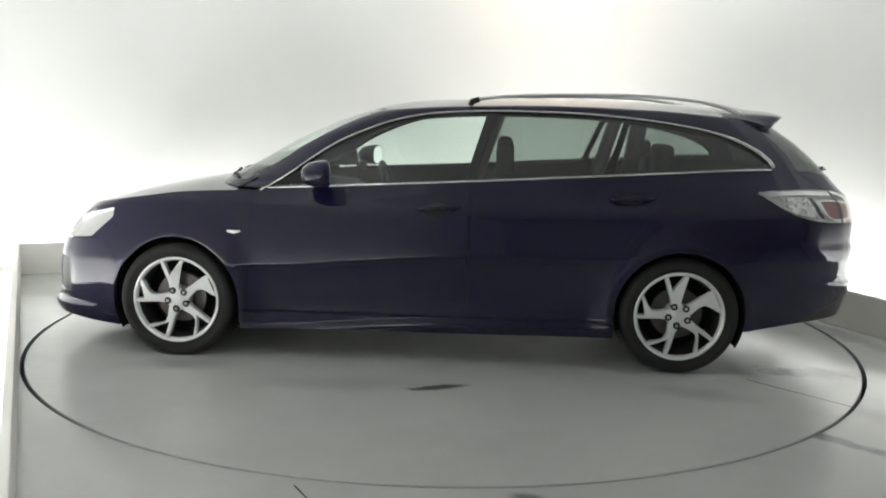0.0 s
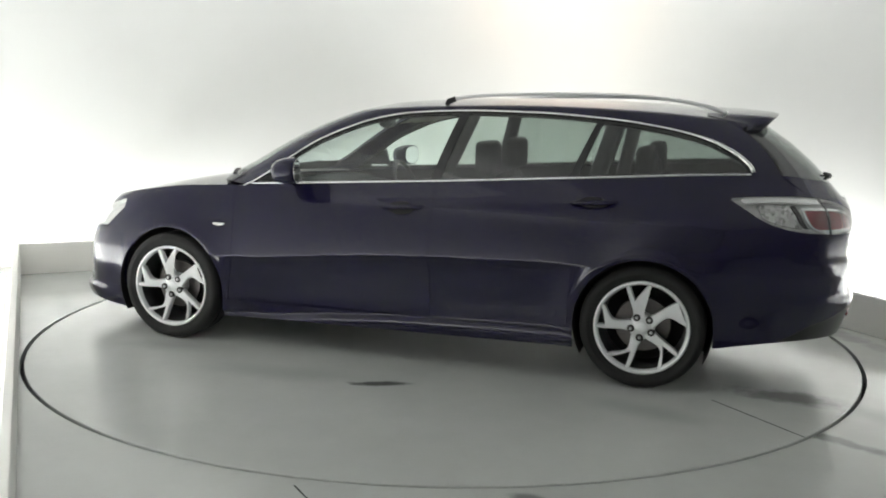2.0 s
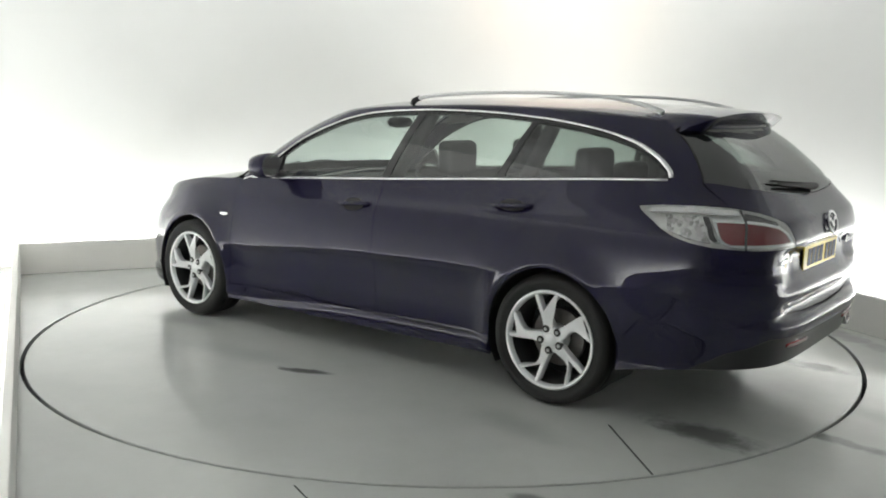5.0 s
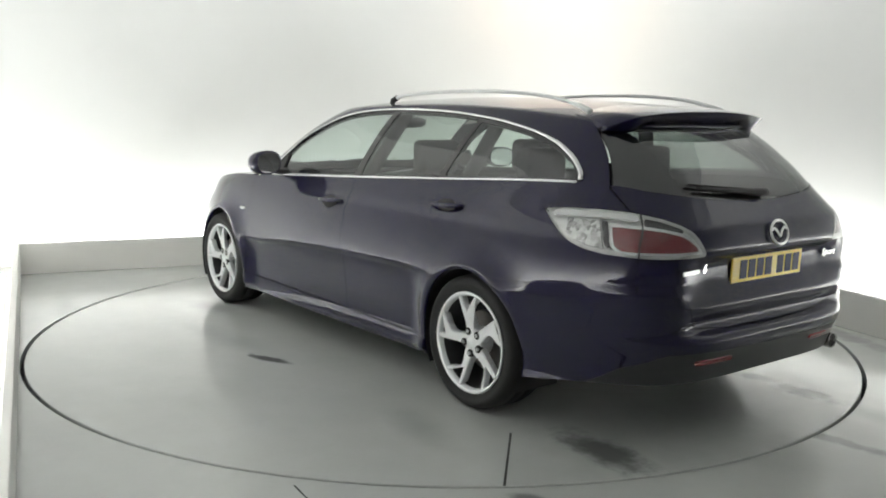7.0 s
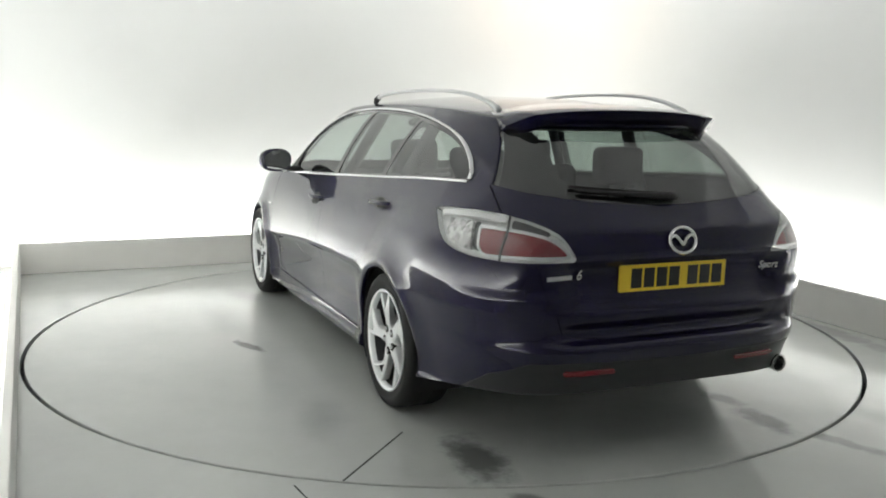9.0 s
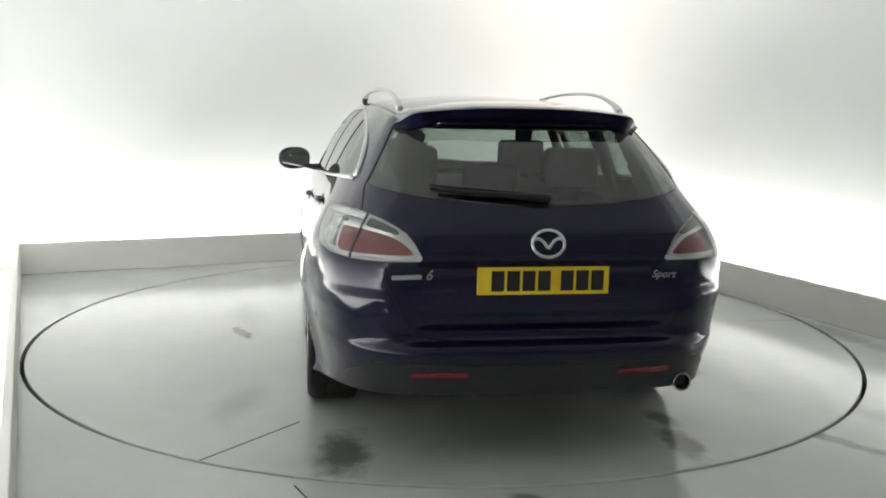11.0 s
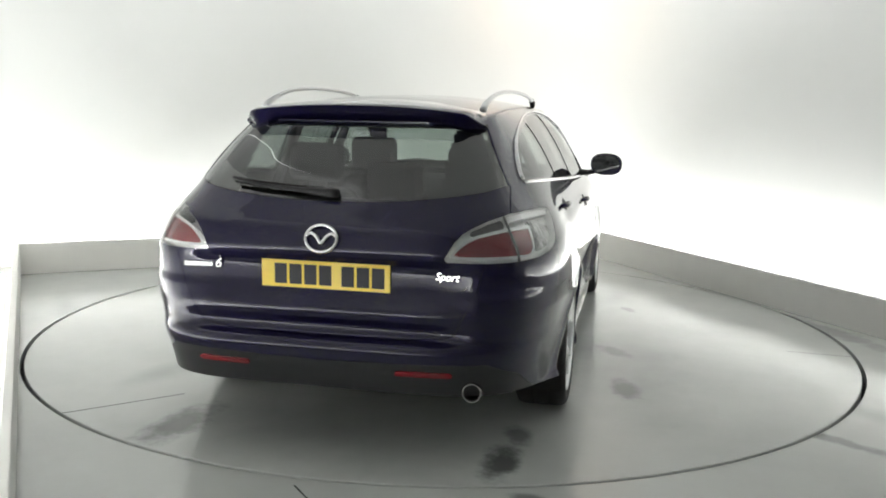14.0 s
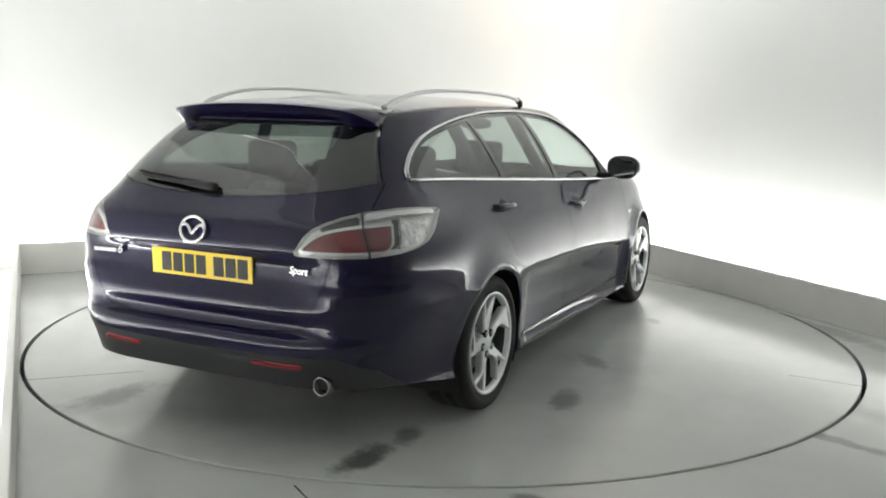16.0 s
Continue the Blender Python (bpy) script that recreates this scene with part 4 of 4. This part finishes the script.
def build_seat(car, x, y, width_, lean, name, drop=0.0):
    """A seat with cushion, backrest and headrest, at its rear foot."""
    s = new(name)
    s.parent = car
    s.matrix_basis = pose(x, y, 0.34)
    w = width_
    bm = bmesh.new()
    box(bm, 0.0, 0.50, -w, w, 0.02, 0.17, 0.05)
    part("cushion", bm, FABRIC, s, smooth=True)
    bm = bmesh.new()
    rows = []
    for z, dx, ww, th in ((0.10, 0, 0.9, 0.07), (0.22, 0, 1.0, 0.08), (0.40, 0, 1.0, 0.075), (0.54, 0, 0.95, 0.06), (0.62, 0, 0.80, 0.05), (0.645, 0, 0.62, 0.025)):
        c = -z * math.tan(radians(lean)) + 0.02
        rows.append([(c + th * sx, w * ww * sy, z) for sx, sy in ((-1, -0.8), (-0.6, -1), (0.6, -1), (1.15, -0.85), (0.8, -0.3), (0.8, 0.3), (1.15, 0.85), (0.6, 1), (-0.6, 1), (-1, 0.8))])
    vs = grid_faces(bm, rows, closed=True)
    bm.faces.new(vs[0]), bm.faces.new(vs[-1])
    bmesh.ops.recalc_face_normals(bm, faces=bm.faces)
    part("backrest", bm, FABRIC, s, smooth=True)
    bm = bmesh.new()
    c = -0.76 * math.tan(radians(lean)) + 0.02
    box(bm, c - 0.05, c + 0.05, -0.135, 0.135, 0.675 + drop, 0.865 + drop, 0.035)
    part("headrest", bm, FABRIC, s, smooth=True)
    for yy in (-0.05, 0.05):
        bm = bmesh.new()
        sweep(bm, [(c, yy, 0.60 + drop), (c, yy, 0.70 + drop)], 0.006, 6, up=(1, 0, 0))
        part("headrest_post", bm, BLACK, s)
    return s


def build_details(car, gate, doors):
    both = (1, -1)
    # floor pan, cabin floor
    bm = bmesh.new()
    box(bm, -1.92, 2.0, -0.58, 0.58, 0.30, 0.36, 0.02)
    box(bm, -0.95, 0.95, -0.78, 0.78, 0.185, 0.32, 0.02)
    part("floor_pan", bm, DARK, car)

    # bright strips round the side windows
    for sd in both:
        lower = [side_point(x, float(belt(x)) - 0.001, 0.003) for x in np.linspace(0.905, -1.835, 60)]
        upper = []
        for x in np.concatenate([np.linspace(0.905, -1.60, 70), np.linspace(-1.62, -1.846, 24)]):
            upper.append(side_point(x, float(chrome_top(x)), 0.003))
        rad = [0.0065 + 0.0065 * float(smooth(-1.45, -1.8, p.x)) for p in upper]
        bm = bmesh.new()
        sweep(bm, mirrored(lower, sd), 0.0075, 6, up=(0, 1, 0))
        part("belt_strip", bm, CHROME, car, "bright belt strip", True)
        bm = bmesh.new()
        sweep(bm, mirrored(upper, sd), rad, 6, up=(0, 1, 0))
        part("window_strip", bm, CHROME, car, "bright window strip", True)

        # roof rail
        keys = [(-0.225, 0.530, 1.418), (-0.262, 0.530, 1.434), (-0.36, 0.529, 1.449), (-0.55, 0.526, 1.462), (-0.83, 0.522, 1.470), (-1.10, 0.515, 1.470), (-1.33, 0.508, 1.460), (-1.50, 0.501, 1.440), (-1.64, 0.497, 1.408), (-1.70, 0.495, 1.383)]
        pts = curve_points(keys, 60)
        bm = bmesh.new()
        sweep(bm, mirrored(pts, sd), [0.016 - 0.0045 * float(smooth(2, 12, i)) + 0.006 * float(smooth(46, 58, i)) for i in range(60)], 10, 0.8)
        rail_ob = part("roof_rail", bm, RAILM, car, "bright aluminium roof rail", True)
        bm = bmesh.new()
        sweep(bm, mirrored([(-0.214, 0.531, 1.400), (-0.226, 0.531, 1.421), (-0.266, 0.530, 1.436)], sd), [0.014, 0.017, 0.015], 8)
        part("end_cap", bm, BLACK, rail_ob, "black end cap", True)

        # door handles, each over a raised black patch that paints its cup's shade
        for which, x0, z0, up_ in (("front", -0.07, 0.858, 0.010), ("rear", -1.09, 0.928, 0.010)):
            door = doors[which, sd]
            bm = bmesh.new()
            pts = [side_point(x0 + dx, z0 - up_ * dx / 0.12 * 0.6, o) for dx, o in ((0.115, -0.004), (0.10, 0.018), (0.06, 0.028), (0, 0.031), (-0.06, 0.028), (-0.10, 0.018), (-0.118, -0.004))]
            sweep(bm, mirrored(curve_points(pts, 20), sd), [0.008 + 0.005 * math.sin(math.pi * i / 19) for i in range(20)], 8, up=(0, 1, 0), flat=0.7)
            part("door_handle", bm, PAINT, door, smooth=True)
            bm = bmesh.new()
            c = side_point(x0 + 0.005, z0 - 0.008)
            e = side_point(x0 + 0.005, z0 + 0.03)
            tilt = math.degrees(math.atan2(c.y - e.y, 0.038))
            rows = []
            for k in range(5):
                f = 1 - k / 4
                rows.append([(0.075 * f * math.cos(a), 0.0035 - 0.003 * f, 0.038 * f * math.sin(a)) for a in np.linspace(0, 2 * math.pi, 28)[:-1]])
            grid_faces(bm, rows, closed=True)
            part("handle_cup_shade", bm, BLACK, door, "dark handle recess", True, pose(c.x, c.y * sd, c.z, tilt * sd, 0, 0) @ Matrix.Diagonal((1, sd, 1, 1)))

        # door mirror
        m = new("door_mirror")
        m.parent = car
        m.matrix_basis = pose(0.56, 0.80 * sd, 1.02) @ Matrix.Scale(0.93, 4) @ pose(-0.56, -0.80 * sd, -1.02)
        bm = bmesh.new()
        blob(bm, [(0.655, 0.955 * sd, 1.025, 0.02, 0.015), (0.645, 0.955 * sd, 1.027, 0.055, 0.040), (0.615, 0.958 * sd, 1.03, 0.092, 0.064), (0.57, 0.963 * sd, 1.032, 0.110, 0.076), (0.525, 0.966 * sd, 1.034, 0.114, 0.079), (0.505, 0.967 * sd, 1.034, 0.110, 0.075)], 28, 2.5)
        swing = pose(0.56, 0.955 * sd, 0, 0, 0, 17 if sd > 0 else -11) @ pose(-0.56, -0.955 * sd, 0)
        part("housing", bm, PAINT, m, smooth=True, m=swing)
        bm = bmesh.new()
        blob(bm, [(0.512, 0.967 * sd, 1.034, 0.099, 0.065), (0.502, 0.967 * sd, 1.034, 0.099, 0.065)], 28, 2.5)
        part("mirror_glass", bm, MIRROR, m, "mirror glass", m=swing)
        bm = bmesh.new()
        sweep(bm, mirrored([(0.60, 0.77, 0.965), (0.60, 0.83, 0.967), (0.59, 0.90, 0.985)], sd), [0.045, 0.034, 0.03], 10, 0.6)
        part("mirror_arm", bm, BLACK, m, "black mirror arm", True)
        bm = bmesh.new()
        tri = [side_point(x, z, 0.004) for x, z in ((0.84, 0.955), (0.62, 0.965), (0.63, 1.085))]
        tri2 = [p - Vector((0, 0.03, 0)) for p in tri]
        va, vb = [bm.verts.new((p.x, p.y * sd, p.z)) for p in tri], [bm.verts.new((p.x, p.y * sd, p.z)) for p in tri2]
        bm.faces.new(va), bm.faces.new(vb[::-1])
        for i in range(3):
            bm.faces.new((va[i], va[(i + 1) % 3], vb[(i + 1) % 3], vb[i]))
        bmesh.ops.recalc_face_normals(bm, faces=bm.faces)
        part("sail_panel", bm, BLACK, m)

        # side repeater on the front wing
        bm = bmesh.new()
        c = side_point(1.04, 0.70)
        blob(bm, [(0.038, 0, 0.005, 0.002, 0.003), (0.03, 0, 0.003, 0.006, 0.007), (0.0, 0, 0, 0.008, 0.011), (-0.026, 0, 0.003, 0.006, 0.008), (-0.040, 0, 0.006, 0.002, 0.004)], 12)
        part("side_repeater", bm, SILVERBOWL, car, "clear side repeater", True, pose(c.x, c.y * sd, c.z, 0, 0, -2 * sd))

        # fog lamp
        bm = bmesh.new()
        lathe(bm, [(0.0, 0.012), (0.03, 0.008), (0.042, 0.0), (0.045, -0.02)], 20)
        part("fog_lamp", bm, SILVERBOWL, car, "round clear fog lamp", True, pose(2.03, 0.60 * sd, 0.40, 0, 0, -58 if sd > 0 else 180 + 58))
        # red reflector let into the rear valance
    strip = Skin(lower_grid(np.linspace(0.0, 0.4, 60)))
    strip.cut("in", lambda x, y, z, s: np.where(x < -2.0, np.minimum(np.minimum(0.404 - z, z - 0.385), np.minimum(y - 0.285 - (z - 0.383) * 0.8, 0.515 - y)), -1))
    faces = [f for f, t in zip(strip.F, strip.T) if "in" in t]
    for sd in both:
        strip.mesh("rear_reflector", faces, REFLECTOR, car, (sd,), inset=-0.008, rim=0.012, label="long red reflector")

    # roof spoiler
    bm = bmesh.new()
    rows = []
    for y in np.linspace(-0.53, 0.53, 59):
        a = abs(y) / 0.53
        ear = float(smooth(0.43, 0.53, abs(y)))
        zt = 1.396 - 0.038 * a ** 2.4 - 0.034 * ear ** 2
        zb = 1.328 - 0.034 * float(smooth(0.30, 0.50, abs(y))) - 0.008 * a * a
        xt = -1.972 + 0.045 * a ** 2.6 + 0.09 * ear ** 2
        zb = min(zb, zt - 0.02)
        rows.append([(-1.50, y * 0.88, 1.385 - 0.03 * a * a), (-1.62, y * 0.93, 1.4225 - 0.05 * a ** 2.4), (-1.80, y, zt + 0.018 - 0.006 * a), (xt + 0.03, y, zt + 0.004), (xt, y, zt - 0.004), (xt + 0.008, y, zt - 0.012), (xt + 0.070, y, zb), (xt + 0.095, y, zb - 0.003), (-1.80, y, zb + 0.002), (-1.60, y * 0.95, 1.33)])
    vs = grid_faces(bm, rows, closed=True)
    bm.faces.new(vs[0]), bm.faces.new(vs[-1])
    bmesh.ops.recalc_face_normals(bm, faces=bm.faces)
    sp = part("spoiler", bm, PAINT, gate, smooth=True)
    mod = sp.modifiers.new("edges", "EDGE_SPLIT")
    mod.split_angle = radians(38)
    bm = bmesh.new()
    box(bm, -1.938, -1.90, -0.14, 0.14, 1.362, 1.372, 0.002)
    part("high_brake_lamp", bm, mat("smoked_red_lens", (0.05, 0.006, 0.008), 0.2), sp, "dark red high brake lamp")

    # number plate with bars in place of its characters
    tilt = math.degrees(math.atan2(rear_point(0, 0.69).x - rear_point(0, 0.80).x, 0.11))
    pm = pose(rear_point(0, 0.743).x - 0.008, 0, 0.743, 0, -tilt * 0.5, 0)
    bm = bmesh.new()
    box(bm, -0.004, 0.004, -0.26, 0.26, -0.0555, 0.0555, 0.003)
    plate = part("number_plate", bm, PLATE, gate, "yellow number plate with dark bars", m=pm)
    yy = 0.205
    for k in range(7):
        bm = bmesh.new()
        box(bm, -0.0062, -0.0035, yy - 0.050, yy, -0.0395, 0.0395, 0.001)
        part("dark_bar", bm, INK_AND_SHADE, plate)
        yy -= 0.0605 + (0.030 if k == 3 else 0)
    bm = bmesh.new()
    box(bm, -0.004, 0.006, -0.09, 0.075, -0.071, -0.062, 0.002)
    part("plate_strip", bm, mat("white_plastic", (0.7, 0.7, 0.7), 0.4), plate, "pale strip below the plate")
    # emblem: an oval ring with a bent bar, and bars for the lettering
    ec = rear_point(0, 0.893)
    em = pose(ec.x - 0.012, 0, 0.893, 0, math.degrees(math.atan2(rear_point(0, 0.94).x - rear_point(0, 0.85).x, 0.09)), 0)
    bm = bmesh.new()
    ring = [(0, 0.062 * math.cos(a), 0.051 * math.sin(a)) for a in np.linspace(0, 2 * math.pi, 41)]
    sweep(bm, ring, 0.0072, 8, up=(1, 0, 0), caps=False)
    emblem = part("emblem", bm, CHROME, gate, "chrome oval emblem", True, em)
    bm = bmesh.new()
    sweep(bm, curve_points([(0, 0.059, 0.010), (0, 0.040, 0.019), (0, 0.019, 0.006), (0, 0.0, -0.017), (0, -0.019, 0.006), (0, -0.040, 0.019), (0, -0.059, 0.010)], 31), 0.0078, 8, up=(1, 0, 0))
    part("bent_bar", bm, CHROME, emblem, smooth=True)
    for y0, y1, z0, z1 in ((0.585, 0.472, 0.753, 0.769),):
        a, b = rear_point(y0, 0.765, 0.004), rear_point(y1, 0.765, 0.004)
        bm = bmesh.new()
        vs = []
        for p, o in ((a, 0), (b, 0), (b, 0.006), (a, 0.006)):
            vs.append([bm.verts.new((p.x + 0.004 - o, p.y, z)) for z in (z0, z1)])
        for i in range(4):
            j = (i + 1) % 4
            bm.faces.new((vs[i][0], vs[j][0], vs[j][1], vs[i][1]))
        bm.faces.new([v[1] for v in vs]), bm.faces.new([v[0] for v in vs][::-1])
        bmesh.ops.recalc_face_normals(bm, faces=bm.faces)
        part("badge_bar", bm, SATIN, gate, "silver badge bar")
    for text, size, y, name, label in (("Sport", 0.041, -0.48, "model_badge", "chrome script badge"), ("6", 0.052, 0.446, "model_number", "chrome model number")):
        fc = bpy.data.curves.new("badge", "FONT")
        fc.body, fc.size, fc.extrude, fc.align_x, fc.shear, fc.offset = text, size, 0.0025, "CENTER", 0.3, 0.0008
        tmp = bpy.data.objects.new("badge", fc)
        scene.collection.objects.link(tmp)
        me = bpy.data.meshes.new_from_object(tmp)
        bpy.data.objects.remove(tmp)
        me.materials.clear()
        me.materials.append(CHROME)
        ob = new(name, me)
        ob.parent = gate
        p, q = rear_point(y + 0.06, 0.765, 0.006), rear_point(y - 0.06, 0.765, 0.006)
        turn = Matrix.Rotation(math.atan2(q.x - p.x, 0.12), 4, "Z") @ Matrix.Rotation(radians(-90), 4, "Z") @ Matrix.Rotation(radians(90), 4, "X")
        ob.matrix_basis = Matrix.Translation((min(p.x, q.x, rear_point(y, 0.765, 0.006).x) + 0.003, y, 0.752)) @ turn
        tagged(ob, label)

    # rear wiper
    wz = lambda y: 1.052 + 0.085 * max(y, 0) ** 1.2 + 0.004
    pts = [rear_point(y, wz(y), 0.022) for y in np.linspace(-0.03, 0.40, 18)]
    bm = bmesh.new()
    sweep(bm, pts, [0.024, 0.026, 0.025, 0.022, 0.020, 0.018, 0.016, 0.014, 0.013, 0.012, 0.011, 0.010, 0.010, 0.009, 0.009, 0.008, 0.007, 0.006], 8, 0.7)
    wiper = part("rear_wiper", bm, BLACK, gate, "black rear wiper", True)
    bm = bmesh.new()
    sweep(bm, [rear_point(y, wz(y) + 0.010, 0.014) for y in np.linspace(0.06, 0.43, 16)], 0.006, 6)
    part("wiper_blade", bm, RUBBER, wiper)

    # exhaust tip
    bm = bmesh.new()
    lathe(bm, [(0.034, 0.30), (0.036, 0.02), (0.0385, 0.0), (0.035, -0.004), (0.031, 0.002), (0.029, 0.20), (0.0, 0.20)], 28, "x")
    part("exhaust_tip", bm, EXHAUST, car, "round steel exhaust tip", True, pose(-2.32, -0.585, 0.325, 0, 2, 0))
    bm = bmesh.new()
    blob(bm, [(-1.55, -0.42, 0.28, 0.12, 0.07), (-1.60, -0.42, 0.28, 0.16, 0.09), (-2.0, -0.45, 0.29, 0.16, 0.09), (-2.05, -0.45, 0.29, 0.12, 0.07)], 16)
    part("silencer", bm, DARK, car, "dark exhaust silencer", True)

    # cowl and front wipers
    bm = bmesh.new()
    rows = []
    for y in np.linspace(-0.72, 0.72, 25):
        a = (y / 0.8) ** 2
        rows.append([(1.26 - 0.22 * a, y, 0.925), (1.20 - 0.22 * a, y, 0.945), (1.12 - 0.22 * a, y, 0.99)])
    grid_faces(bm, rows)
    part("cowl", bm, BLACK, car, "black plastic cowl")
    for y0, y1 in ((0.62, 0.05), (-0.05, -0.60)):
        bm = bmesh.new()
        sweep(bm, [(1.23 - 0.26 * (y / 0.8) ** 2, y, 0.975 + 0.012 * math.sin(i)) for i, y in enumerate(np.linspace(y0, y1, 8))], 0.011, 6)
        part("front_wiper", bm, BLACK, car, "black front wiper")

    # cabin
    bm = bmesh.new()
    rows = []
    for y in np.linspace(-0.70, 0.70, 29):
        hood = 0.05 * math.exp(-((y + 0.37) / 0.2) ** 2)
        rows.append([(0.50, y, 0.45), (0.47, y, 0.70), (0.50, y, 0.80 + hood), (0.58, y, 0.86 + hood), (0.80, y, 0.90), (1.0, y, 0.90)])
    grid_faces(bm, rows)
    part("dashboard", bm, TRIM, car, smooth=True)
    bm = bmesh.new()
    sweep(bm, [(0.34 + 0.06 * math.sin(a), -0.37 + 0.185 * math.cos(a), 0.84 + 0.175 * math.sin(a)) for a in np.linspace(0, 2 * math.pi, 33)], 0.015, 8, up=(1, 0, 0.3), caps=False)
    sweep(bm, [(0.35, -0.54, 0.84), (0.36, -0.37, 0.83), (0.35, -0.20, 0.84)], 0.022, 8)
    sweep(bm, [(0.36, -0.37, 0.83), (0.52, -0.37, 0.77)], 0.03, 8)
    part("steering_wheel", bm, BLACK, car, smooth=True)
    for y in (0.37, -0.37):
        build_seat(car, -0.22, y, 0.235, 16, "front_seat")
    for y in (0.40, 0.0, -0.40):
        build_seat(car, -1.05, y, 0.215 if y else 0.18, 20, "rear_seat", 0.0 if y else -0.085)
    bm = bmesh.new()
    box(bm, -2.08, -1.38, -0.66, 0.66, 0.93, 0.945, 0.004)
    part("load_cover", bm, TRIM, car, "dark load cover")
    bm = bmesh.new()
    blob(bm, [(0.36, 0, 1.285, 0.10, 0.03), (0.34, 0, 1.285, 0.115, 0.036), (0.325, 0, 1.285, 0.11, 0.033)], 20)
    inner = part("inner_mirror", bm, BLACK, car, smooth=True)
    bm = bmesh.new()
    sweep(bm, [(0.35, 0, 1.30), (0.42, 0, 1.345)], 0.012, 8)
    part("stalk", bm, BLACK, inner)
    for sd in both:
        for x, lean in ((-0.27, 0.10), (-1.10, 0.06)):
            bm = bmesh.new()
            a, b = side_point(x - lean, 1.36, -0.05), side_point(x + 0.04, 0.95, -0.07)
            sweep(bm, mirrored([b, a.lerp(b, 0.5), a], sd), 0.045, 8, up=(0, 1, 0), flat=0.6)
            part("pillar_trim", bm, TRIM, car, smooth=True)


def theta(t):
    u = (t - 8) / 8
    return 2.1105 - 0.9921 * u - 0.0174 * u * u + 0.0089 * u ** 3 + 0.0042 * u ** 4


def motions():
    """The turntable turns, and the car with it."""
    table_rows, car_rows = [], []
    for k in range(33):
        t = k * 0.5
        a = theta(t)
        c, s = math.cos(a), math.sin(a)
        table_rows.append((t, pose(0, 0, 0, 0, 0, math.degrees(a))))
        car_rows.append((t, pose(OX * c - OY * s, OX * s + OY * c, 0, 0, 0, math.degrees(a))))
    walk(turntable, table_rows)
    walk(car, car_rows)


OX, OY = 0.0589, -0.0083
build_room()
turntable = build_turntable()
car = build_car()
motions()
